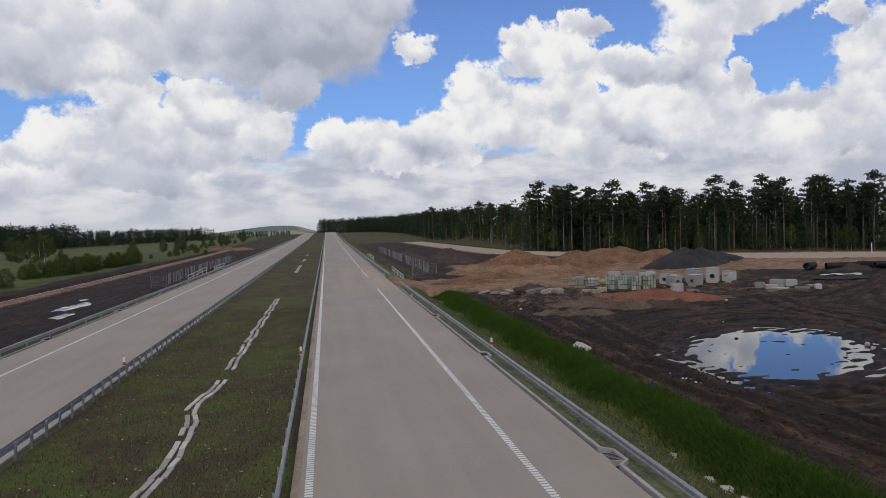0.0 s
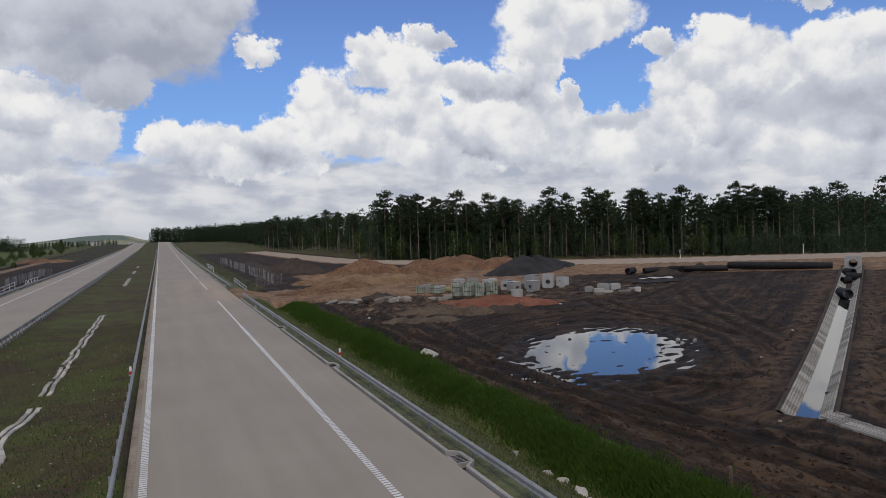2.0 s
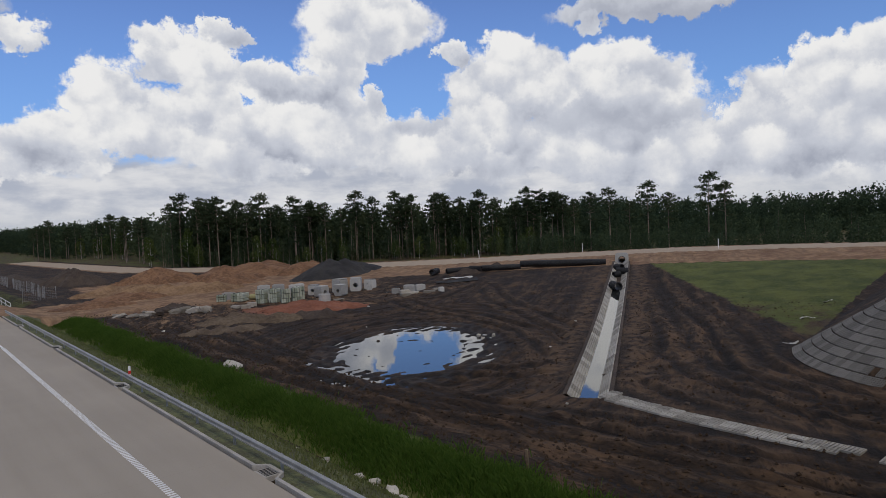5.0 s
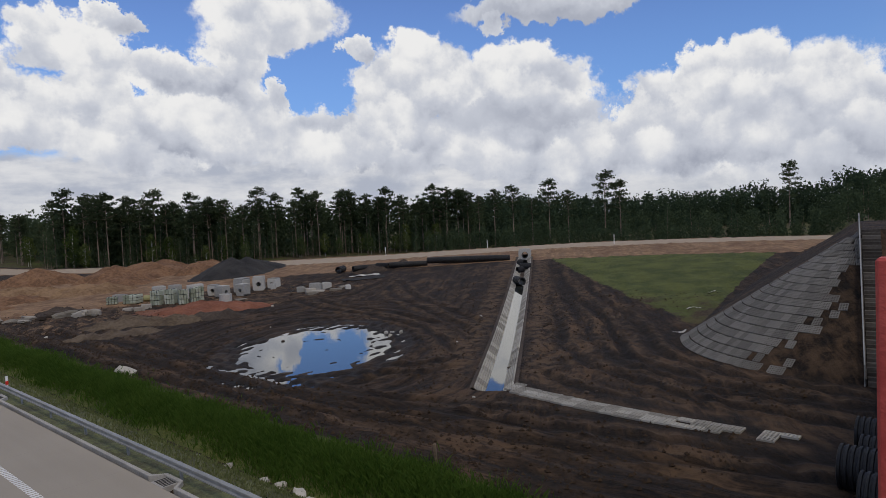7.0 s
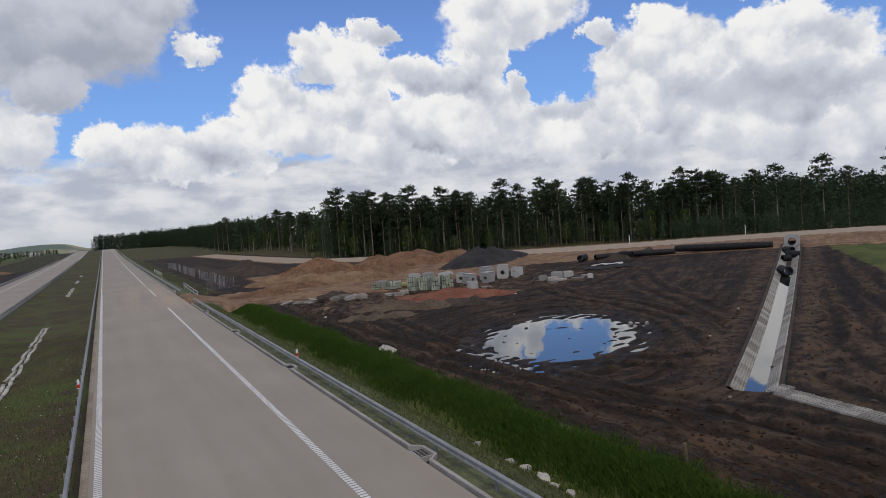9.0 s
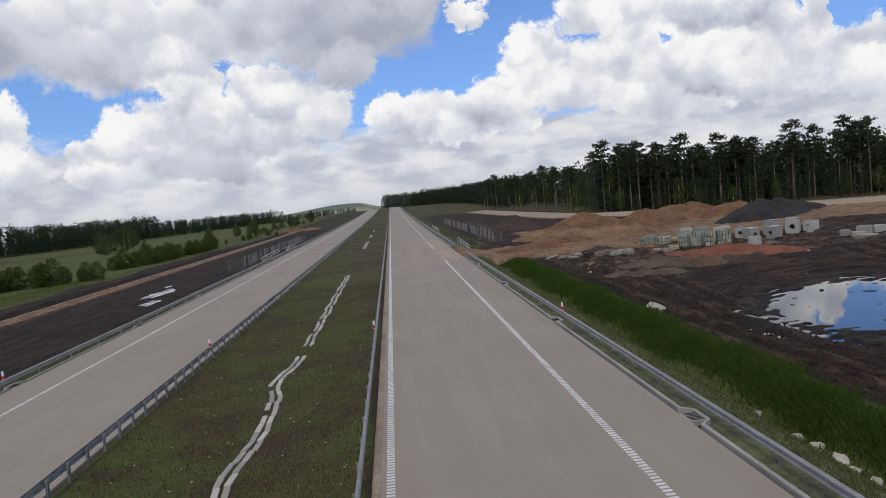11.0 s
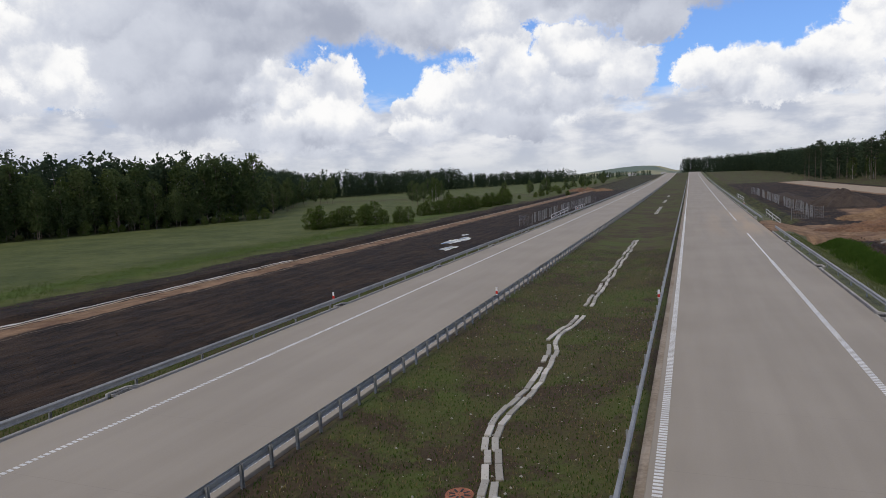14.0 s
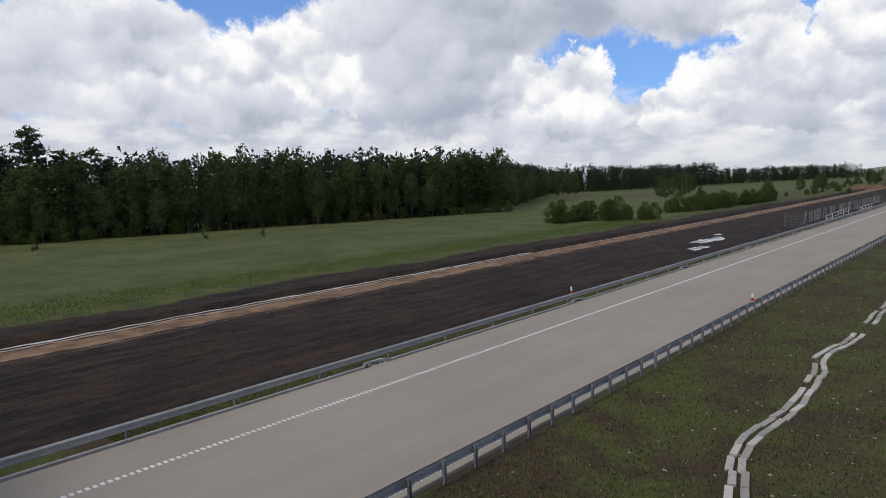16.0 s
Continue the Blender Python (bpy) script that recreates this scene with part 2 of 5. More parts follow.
M_CONC = material("precast_concrete", per_object((0.27, 0.265, 0.245), (0.46, 0.45, 0.42)), 0.9)
M_BARK = material("pine_bark", mottled((0.11, 0.085, 0.066), (0.27, 0.215, 0.17), 0.3, 4.0), 0.95)
M_BIRCH = material("birch_bark", mottled((0.35, 0.33, 0.30), (0.62, 0.60, 0.56), 0.5, 3.0), 0.9)
M_PINE = leaf_material("pine_needles", (0.042, 0.060, 0.034), (0.086, 0.110, 0.058))
M_DARKWOOD = leaf_material("spruce_needles", (0.046, 0.070, 0.042), (0.088, 0.120, 0.064))
M_ALDER = leaf_material("alder_leaves", (0.072, 0.106, 0.042), (0.135, 0.17, 0.068))
M_LEAF = leaf_material("spring_leaves", (0.065, 0.10, 0.03), (0.13, 0.16, 0.055))
M_BUSH = leaf_material("willow_leaves", (0.075, 0.11, 0.025), (0.13, 0.17, 0.05))
M_GRASS = leaf_material("tall_grass", (0.035, 0.078, 0.011), (0.083, 0.138, 0.026))
M_VERGE = leaf_material("verge_grass", (0.10, 0.122, 0.042), (0.18, 0.195, 0.085))
M_BLACK = material("black_plastic", mottled((0.012, 0.012, 0.013), (0.028, 0.028, 0.028), 0.5, 4.0), 0.55)
M_RED = material("red_reflector", lambda N, p: ((0.55, 0.03, 0.02),), 0.4)
M_WHITE = material("white_plastic", mottled((0.68, 0.68, 0.67), (0.8, 0.8, 0.8), 1.0, 8.0), 0.5)


def ground_paint(N, p):
    def layer(nm):
        return N.add("ShaderNodeAttribute", attribute_name=nm, attribute_type="GEOMETRY").outputs["Fac"]
    broad, mid, fine = N.noise(p, 0.09, 4.0), N.noise(p, 0.7, 5.0, 0.6), N.noise(p, 5.0, 5.0, 0.7)
    blot = N.noise(p, 0.3, 5.0, 0.65)
    # streaks left by wheels and buckets: along the ditch, round the pond, beside the channel
    run = layer("across")
    along = layer("lengthwise")
    warp = N.m("MULTIPLY", N.m("SUBTRACT", N.noise(p, 0.25, 2.0), 0.5), 1.6)
    uv = N.add("ShaderNodeCombineXYZ", (N.m("ADD", run, warp), N.m("MULTIPLY", along, 0.06), 0.0)).outputs[0]
    streak = N.noise(uv, 1.5, 4.0, 0.6)
    hair = N.noise(N.v("MULTIPLY", uv, (1.0, 3.0, 1.0)), 5.0, 3.0, 0.6)
    st = N.m("ADD", N.m("MULTIPLY", streak, 0.6), N.m("MULTIPLY", hair, 0.4))
    t = N.m("ADD", N.m("MULTIPLY", st, 0.52), N.m("ADD", N.m("MULTIPLY", blot, 0.25), N.m("MULTIPLY", fine, 0.23)))
    mud = N.mix(N.step(t, 0.42, 0.58), (0.0065, 0.0043, 0.0027), (0.046, 0.0275, 0.0148))
    mud = N.mix(N.m("MULTIPLY", N.step(N.m("ADD", N.m("MULTIPLY", st, 0.5), N.m("MULTIPLY", blot, 0.5)), 0.51, 0.60), layer("dry")), mud, (0.112, 0.066, 0.035))

    def edge(nm, wob=0.5):
        w = N.m("ADD", N.m("MULTIPLY", mid, 0.6), N.m("MULTIPLY", fine, 0.4))
        return N.step(N.m("ADD", layer(nm), N.m("MULTIPLY", N.m("SUBTRACT", w, 0.5), wob * 2)), 0.40, 0.60)
    sand = N.mix(N.step(N.m("ADD", N.m("MULTIPLY", blot, 0.6), N.m("MULTIPLY", mid, 0.4)), 0.4, 0.6), (0.155, 0.088, 0.048), (0.32, 0.203, 0.113))
    pale = N.mix(mid, (0.30, 0.235, 0.165), (0.44, 0.36, 0.27))
    red = N.mix(mid, (0.14, 0.055, 0.03), (0.26, 0.12, 0.07))
    tuft = N.m("ADD", N.m("MULTIPLY", blot, 0.5), N.m("ADD", N.m("MULTIPLY", mid, 0.25), N.m("MULTIPLY", fine, 0.25)))
    turf = N.mix(N.step(N.noise(p, 0.16, 4.0, 0.6), 0.4, 0.62), (0.074, 0.066, 0.022), (0.07, 0.088, 0.017))
    sparse = N.mix(N.step(N.m("ADD", tuft, N.m("MULTIPLY", N.m("SUBTRACT", broad, 0.5), 0.35)), 0.43, 0.53), (0.058, 0.039, 0.021), turf)
    sparse = N.mix(N.step(N.noise(p, 9.0, 3.0), 0.6, 0.75), sparse, (0.10, 0.08, 0.036))
    grass = N.mix(N.step(N.m("ADD", N.m("MULTIPLY", blot, 0.6), N.m("MULTIPLY", fine, 0.4)), 0.4, 0.6), (0.045, 0.06, 0.012), (0.10, 0.112, 0.026))
    streaky = N.noise(N.v("MULTIPLY", p, (0.8, 1.0, 1.0)), 0.11, 6.0, 0.65)
    meadow = N.mix(N.step(N.m("ADD", N.m("MULTIPLY", streaky, 0.65), N.m("MULTIPLY", mid, 0.35)), 0.38, 0.62), (0.056, 0.074, 0.017), (0.104, 0.118, 0.034))
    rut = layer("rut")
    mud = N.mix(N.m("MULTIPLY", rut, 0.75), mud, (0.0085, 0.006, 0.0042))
    mud = N.mix(N.m("MULTIPLY", layer("berm"), N.step(N.noise(p, 1.1, 4.0, 0.6), 0.38, 0.62)), mud, (0.105, 0.066, 0.037))
    sand = N.mix(N.m("MULTIPLY", N.step(N.m("ADD", N.m("MULTIPLY", streak, 0.5), N.m("MULTIPLY", blot, 0.5)), 0.48, 0.6), 0.55), sand, (0.10, 0.062, 0.037))
    verge = N.mix(N.step(N.m("ADD", N.m("MULTIPLY", mid, 0.5), N.m("MULTIPLY", fine, 0.5)), 0.42, 0.58), (0.085, 0.085, 0.048), (0.145, 0.158, 0.072))
    c = N.mix(edge("sand"), mud, sand)
    c = N.mix(edge("red"), c, red)
    c = N.mix(edge("pale", 0.25), c, pale)
    c = N.mix(edge("sparse"), c, sparse)
    c = N.mix(edge("verge"), c, verge)
    c = N.mix(edge("grass"), c, grass)
    c = N.mix(edge("meadow"), c, meadow)
    c = N.mix(N.m("MULTIPLY", edge("lush"), 0.85), c, N.mix(mid, (0.045, 0.075, 0.010), (0.10, 0.145, 0.02)))
    # far fields in patches, their tones paled to carry the distance haze
    patch = N.step(N.noise(N.v("MULTIPLY", p, (1.0, 0.35, 1.0)), 0.006, 2.0), 0.45, 0.55)
    c = N.mix(layer("field"), c, N.mix(patch, (0.13, 0.17, 0.13), (0.30, 0.29, 0.17)))
    wet = edge("wet", 0.2)
    c = N.mix(wet, c, N.v("MULTIPLY", c, (0.6, 0.6, 0.6)))
    h = N.m("ADD", N.m("ADD", mid, N.m("MULTIPLY", fine, 0.4)), N.m("MULTIPLY", st, 1.2))
    return c, h, N.m("SUBTRACT", 0.95, N.m("MULTIPLY", wet, 0.2))


M_GROUND = material("ground", ground_paint, bump=0.8, bump_scale=0.2)


def water_paint(N, p):
    return (0.02, 0.022, 0.02), N.noise(p, 1.2, 3.0)


M_WATER = material("puddle_water", water_paint, 0.02, bump=0.04, spec=1.0, bump_scale=0.02)
M_SLAB = material("openwork_slab", per_object((0.26, 0.245, 0.21), (0.42, 0.40, 0.35), 8.0), 0.95)
M_PLASTIC = material("geotextile", mottled((0.38, 0.36, 0.32), (0.64, 0.62, 0.57), 0.6, 5.0), 0.8)
M_RUST = material("rusty_iron", mottled((0.25, 0.09, 0.05), (0.42, 0.17, 0.09), 1.5, 9.0), 0.8)
M_REDPAINT = material("red_paint", mottled((0.42, 0.06, 0.05), (0.52, 0.10, 0.08), 1.0, 12.0), 0.5)
M_STONE = material("pale_stone", per_object((0.34, 0.32, 0.27), (0.50, 0.47, 0.41), 6.0), 0.95)
M_MOSSY = material("mossy_block", per_object((0.22, 0.25, 0.18), (0.42, 0.44, 0.36), 5.0), 0.95)
M_WOOD = material("weathered_wood", mottled((0.10, 0.075, 0.05), (0.2, 0.15, 0.10), 1.0, 8.0), 0.9)
M_YELLOW = material("yellow_bag", mottled((0.24, 0.23, 0.11), (0.34, 0.32, 0.16), 1.0, 6.0), 0.8)
M_SILTED = material("silted_slab", per_object((0.14, 0.132, 0.118), (0.21, 0.20, 0.18), 5.0, 0.1), 0.95)
M_DARKSTEP = material("muddy_step", per_object((0.05, 0.043, 0.036), (0.12, 0.108, 0.094), 7.0), 0.95)
M_RUBBLE = material("dirty_concrete", per_object((0.17, 0.15, 0.12), (0.36, 0.33, 0.28), 4.0), 0.95)
M_BROWN = material("brown_soil", mottled((0.07, 0.05, 0.033), (0.14, 0.105, 0.07), 0.5, 4.0), 0.95, bump=0.8, bump_scale=0.1)
M_REDSOIL = material("red_soil", mottled((0.14, 0.052, 0.03), (0.24, 0.10, 0.06), 0.4, 4.0), 0.95, bump=0.6, bump_scale=0.1)
M_MARGIN = material("sandy_margin", mottled((0.24, 0.19, 0.135), (0.38, 0.315, 0.24), 0.5, 6.0), 0.95)

# ---- ground ----
def sst(a, b, x):
    u = np.clip((x - a) / (b - a), 0, 1)
    return u * u * (3 - 2 * u)


def band(a, b, x, soft):
    return sst(a - soft, a + soft, x) * (1 - sst(b - soft, b + soft, x))


def rise(y):
    """The motorway climbs gently to a crest and falls behind it."""
    return 4.0 * np.clip((y - 120) / 530.0, 0, 1) ** 2 - 0.012 * np.clip(y - 660, 0, 4000)


CH_A, CH_B = np.array((26.6, 20.3)), np.array((86.5, 58.5))  # drain channel, from its mouth to the culvert
CH_D = (CH_B - CH_A) / np.linalg.norm(CH_B - CH_A)
POND = (29.2, 38.4)
APEX = (46.7, 6.75)  # corner of the bridge's embankment
SKEW = (math.cos(radians(9.3)), math.sin(radians(9.3)))  # the bridge crosses at a slight skew


def channel_coords(x, y):
    dx, dy = x - CH_A[0], y - CH_A[1]
    return dx * CH_D[0] + dy * CH_D[1], -dx * CH_D[1] + dy * CH_D[0]


def pond_r(x, y):
    """1 at the rim of the pond, less inside."""
    dx, dy = x - POND[0], y - POND[1]
    a = math.radians(46)
    u, w = dx * math.cos(a) + dy * math.sin(a), -dx * math.sin(a) + dy * math.cos(a)
    return np.sqrt((u / 10.5) ** 2 + (w / 6.2) ** 2)


def wobble(x, y, s, seed=0.0):
    return (np.sin(x * s + seed) * np.cos(y * s * 1.13 + seed * 2.1) + 0.6 * np.sin(x * s * 2.3 + y * s * 1.7 + seed * 3) + 0.4 * np.cos(x * s * 4.1 - y * s * 3.7 + seed)) / 2.0


def embankment(x, y):
    """The height of the crossing road's embankment, sloping 1 in 1.5."""
    dx, dy = x - APEX[0], y - APEX[1]
    p, q = -dx * SKEW[0] - dy * SKEW[1], -dx * SKEW[1] + dy * SKEW[0]
    crest = 6.2 - 2.4 * sst(60, 130, x)
    return crest - np.hypot(np.maximum(p, 0), np.maximum(q, 0)) / 1.5


HAUL_Y = (-300, -60, 0, 29, 41, 57, 72, 90, 106, 125, 183, 386)
HAUL_X = (150, 122, 116, 112, 109, 102.5, 93, 82, 74.5, 67, 50, 40)


def haul(x, y):
    """Metres east of the haul road's middle."""
    return (x - np.interp(y, HAUL_Y, HAUL_X)) * 0.78


def right_level(x, y):
    return -0.9 + 3.5 * sst(35, 118, x)


def tracks(x, y):
    """Coordinates across and along the wheel tracks in the mud."""
    s, w = channel_coords(x, y)
    pr = pond_r(x, y)
    k1 = sst(15, 17, x) * (1 - sst(20, 25, x)) > 0.5
    k2 = (1 - sst(1.9, 2.6, pr)) * (x > 15) > 0.3
    across = np.where(x < 15, x, np.where(k1, x, np.where(k2, pr * 8.0, w)))
    length = np.where(x < 15, y, np.where(k1, y, np.where(k2, np.arctan2(y - POND[1], x - POND[0]) * 14.0, s)))
    return across, length


# the ways of the lorries and diggers over the mud
WAYS = [
    [(14, 92), (19, 82), (18.6, 62), (18.2, 46), (19.0, 30), (21.5, 16), (24, 4)],
    [(22, 86), (22.5, 70), (20.6, 55), (20.4, 44), (23, 33), (28, 26.5), (36, 23.5), (43, 27)],
    [(30, 78), (26, 70), (23.4, 60), (22.0, 50), (20.2, 38), (21.0, 25), (25, 10)],
    [(46, 62), (43, 54), (42.5, 46), (39.5, 36), (33, 26.5), (27.5, 16), (25.5, 6)],
    [(60, 62), (52, 52), (47, 43), (41, 33), (36, 26)],
    [(78, 46.5), (58, 32.5), (49, 24.5), (43, 20.5), (37.5, 17), (34.2, 11.5), (32.5, 2)],
    [(76, 48.5), (56, 34.5), (46, 27), (38.5, 22), (34, 17.5), (31, 11), (30, 2)],
    [(24, 88), (34, 80), (40, 66), (50, 60), (62, 66)],
]


def way_distance(x, y):
    """Metres from the nearest wheel rut."""
    d = np.full(x.shape, 99.0)
    for k, way in enumerate(WAYS):
        best = np.full(x.shape, 99.0)
        for (x0, y0), (x1, y1) in zip(way[:-1], way[1:]):
            ux, uy = x1 - x0, y1 - y0
            t = np.clip(((x - x0) * ux + (y - y0) * uy) / (ux * ux + uy * uy), 0, 1)
            best = np.minimum(best, np.hypot(x - x0 - t * ux, y - y0 - t * uy))
        best = best + 0.22 * wobble(x, y, 0.5, k)
        d = np.minimum(d, np.abs(best - 1.0))
    return d


def height(x, y):
    x, y = np.broadcast_arrays(np.asarray(x, float), np.asarray(y, float))
    med = -0.055 - 0.29 * (1 - np.clip(np.abs(x + 6.4) / 4.6, 0, 1) ** 2)
    z = np.where(x < -1.0, med, -0.3)
    z = np.where((x < -11.75) & (x > -21.6), -0.3, z)
    cross = band(87, 104, y, 2.0)  # earth crossing over the ditch
    ditch = -0.12 - 1.45 * sst(11.0, 12.9, x) + 0.67 * sst(13.5, 15.8, x)
    plain = -0.15 - 0.75 * sst(10.5, 15.0, x)
    r = ditch * (1 - cross) + plain * cross
    far = right_level(x, y)
    r = np.where(x > 15.8, far, r)
    z = np.where(x > 9.2, r, z)
    l = -0.12 - 0.78 * sst(23.2, 25.2, -x) + 0.12 * band(39.8, 45.2, -x, 0.5) - 0.5 * band(46.0, 48.2, -x, 0.5) + 0.15 * sst(45, 60, -x)
    z = np.where(x < -21.4, l, z)
    off = np.where((x > 16.5) | (x < -25), 1.0, 0.0)
    near = off * np.exp(-np.hypot(x, y) / 260.0)
    # ridges and ruts along the tracks
    u, q = tracks(x, y)
    ridge = np.sin(u * 2.9 + 1.2 * np.sin(q * 0.11) + wobble(x, y, 0.21)) * (0.5 + 0.5 * wobble(x, y, 0.33, 4.0)) + 0.5 * np.sin(u * 5.3 + 0.9 * np.sin(q * 0.17))
    sc, wc = channel_coords(x, y)
    calm = 1 - band(-3, 74, sc, 1.0) * (1 - sst(1.6, 3.0, np.abs(wc)))
    calm = calm * (1 - band(24.6, 28.6, x, 0.6) * band(2, 20.5, y, 0.5))
    near = near * calm
    z = z + near * 0.095 * ridge * np.where(x > 16.5, sst(16.5, 17.5, x), sst(25, 26, -x) * (1 - sst(38, 39, -x)))
    z = z + near * 0.07 * wobble(x, y, 0.55) + near * 0.035 * wobble(x, y, 1.9, 1.3)
    pr = pond_r(x, y)
    if x.size > 2000:
        wd = way_distance(x, y) + 0.12 * wobble(x, y, 1.3, 2.0)
        z = z + calm * off * ((x > 16.5) & (embankment(x, y) < -1.0)) * (0.09 * np.exp(-((wd - 0.62) / 0.22) ** 2) - 0.11 * np.exp(-(wd / 0.3) ** 2)) * sst(0.7, 1.2, pr)
    z = z + (x > 16) * 0.085 * np.sin(y * 5.2 - x * 1.2 + 3.0 * wobble(x, y, 0.38, 3.0)) * (0.55 + 0.75 * wobble(x, y, 0.7, 6.0)) * sst(0.45, 0.8, pr) * (1 - sst(1.2, 1.5, pr))
    z = z - 0.24 * (1 - sst(0.55, 1.2, pr)) * (1 + 0.35 * wobble(x, y, 0.8, 2.0) + 0.16 * wobble(x * 1.6, y * 0.7, 2.6, 5.0)) * (x > 16)
    s, w = channel_coords(x, y)
    inside = band(-0.3, 71, s, 0.3)
    z = z - inside * 0.6 * (1 - np.clip((np.abs(w) - 0.3) / 0.75, 0, 1))
    z = z + rise(y) * (1 - 0.7 * sst(30, 110, np.abs(x + 6)))
    z = z - 4.0 * sst(4, 22, haul(x, y)) * (x > 30) * (1 - sst(200, 260, y))
    e = embankment(x, y)
    z = np.where((x > 16.5), np.maximum(z, e), z)
    # distant hill with fields
    z = z + 29 * np.exp(-((x + 165) / 200.0) ** 2 - ((y - 2400) / 420.0) ** 2)
    return z


def lines(*runs):
    out = []
    for a, b, step in runs:
        out += list(np.arange(a, b, step))
    return np.array(out)


def build_ground():
    xs = lines((-3600, -700, 300), (-700, -180, 26), (-180, -60, 4), (-60, -21, 0.6), (-21, -12, 1.4), (-12, -0.9, 0.5), (-0.6, 9, 1.4), (9, 16, 0.42), (16, 48, 0.2), (48, 62, 0.42), (62, 130, 1.1), (130, 420, 12), (420, 3700, 300))
    ys = lines((-1500, -100, 200), (-100, -12, 8), (-12, 4, 1.0), (4, 60, 0.24), (60, 90, 0.5), (90, 130, 1.0), (130, 260, 3), (260, 720, 12), (720, 1500, 60), (1500, 4600, 150))
    X, Y = np.meshgrid(xs, ys)
    Z = height(X, Y)
    s, w = channel_coords(X, Y)
    Z = Z - 0.5 * band(0.0, 71, s, 0.5) * (1 - sst(0.9, 1.3, np.abs(w)))  # room for the lining
    n, m = X.shape
    verts = np.stack([X.ravel(), Y.ravel(), Z.ravel()], 1)
    i = np.arange(n * m).reshape(n, m)
    faces = np.stack([i[:-1, :-1].ravel(), i[:-1, 1:].ravel(), i[1:, 1:].ravel(), i[1:, :-1].ravel()], 1)
    me = bpy.data.meshes.new("ground")
    me.from_pydata(verts.tolist(), [], faces.tolist())
    me.polygons.foreach_set("use_smooth", [True] * len(me.polygons))
    s, w = channel_coords(X, Y)
    emb = embankment(X, Y)
    hd = haul(X, Y)
    pr = pond_r(X, Y)
    sand = band(9.2, 40, X, 1.5) * band(86, 106, Y + 0.1 * X, 3) + 0.75 * band(24, 62, X, 4) * band(88, 140, Y, 6)
    sand += 0.42 * band(17, 60, X, 3) * band(60, 92, Y, 5)
    near = 1 - sst(100, 125, Y)
    sand += (X > 30) * band(-17, 6, hd, 1.5) * near + (X > 30) * band(-5, 4, hd, 1.0) * (1 - near) * (Y < 380)
    sand += band(41.3, 44.0, -X, 0.4) * (Y < 330) * 0.75 + band(0.95, 1.6, -X, 0.25) * 0.55
    pale = (X > 30) * band(-3.6, 3.6, hd, 0.5) * (Y < 380)
    pale += band(44.2, 44.9, -X, 0.2) * (Y < 330) * 0.8 + band(40.6, 41.2, -X, 0.2) * 0.5 * (Y < 330)
    red = band(30, 42, X, 2) * band(62, 74, Y, 2) * 0.75
    sparse = band(1.0, 11.6, -X, 0.2) + band(48.0, 62, -X, 1.5) * 0.36 + band(21.4, 24.0, -X, 0.3)
    sparse += (X > 30) * sst(5, 7, hd) * (1 - near * 0) * 0.9
    verge = band(9.2, 13.0, X, 0.2) * (Y < 88) * 0.85 + band(9.2, 12.0, X, 0.3) * (Y > 104) * 0.8
    grass = band(13.4, 16.6, X, 0.3) * (Y < 84) + band(11, 16.5, X, 1.0) * sst(106, 112, Y) * 0.5
    green = (X > 44) * (emb < -0.5) * sst(-1.5, 1.5, 17.8 + 0.96 * (X - 47.5) - Y) * (1 - sst(-17.5, -16, hd))
    grass += green * (0.3 + 0.42 * sst(50, 66, X + 0.5 * wobble(X, Y, 0.3)))
    grass += band(52.5, 62, -X + 1.5 * wobble(X, Y, 0.15), 1.5) * 0.75 * (Y < 330)
    sparse += green * 0.62 + (Y > 330) * (X > 14) * 0.8
    meadow = sst(57, 63, -X + 1.5 * wobble(X, Y, 0.2)) + (X > 10) * sst(8, 14, hd) * 0.25 + (Y > 300) * (X < -24)
    meadow = meadow * (1 - 0.55 * sst(180, 300, Y))
    sparse = sparse + 0.75 * sst(180, 300, Y) * (X < -50)
    sand = np.where((X > 30) & (emb > -0.7) & (Y < 20), 0, sand)
    wet = 1 - sst(0.9, 1.4, pr)
    # coordinates across and along the tracks in the mud
    across, length = tracks(X, Y)
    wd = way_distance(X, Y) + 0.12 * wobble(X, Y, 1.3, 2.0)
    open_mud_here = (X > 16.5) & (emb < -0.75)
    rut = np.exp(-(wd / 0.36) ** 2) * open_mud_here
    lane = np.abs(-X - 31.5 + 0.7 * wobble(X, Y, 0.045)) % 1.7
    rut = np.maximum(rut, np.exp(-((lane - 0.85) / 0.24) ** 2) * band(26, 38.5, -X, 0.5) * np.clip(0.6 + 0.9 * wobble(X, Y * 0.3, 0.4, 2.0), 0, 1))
    berm = np.exp(-((wd - 0.85) / 0.3) ** 2) * open_mud_here * 0.6
    berm = np.maximum(berm, band(1.6, 3.4, np.abs(w), 0.5) * band(2, 66, s, 2) * 0.85)
    berm = np.maximum(berm, (X > 30) * band(-0.7, 3.0, emb, 0.4) * (X < 47) * 0.5)
    dry = np.where(X > 15, 0.45 + 0.55 * (band(1.2, 9, -w, 1.0) * band(5, 40, s, 5)) + 0.3 * sst(15, 17, X) * (1 - sst(20, 25, X)), 0.05)
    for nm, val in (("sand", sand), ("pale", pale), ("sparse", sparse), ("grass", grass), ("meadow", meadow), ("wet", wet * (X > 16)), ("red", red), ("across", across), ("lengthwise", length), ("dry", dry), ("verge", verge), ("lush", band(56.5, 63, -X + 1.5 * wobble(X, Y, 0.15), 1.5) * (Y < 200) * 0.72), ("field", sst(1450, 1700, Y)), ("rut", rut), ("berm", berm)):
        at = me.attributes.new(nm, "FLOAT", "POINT")
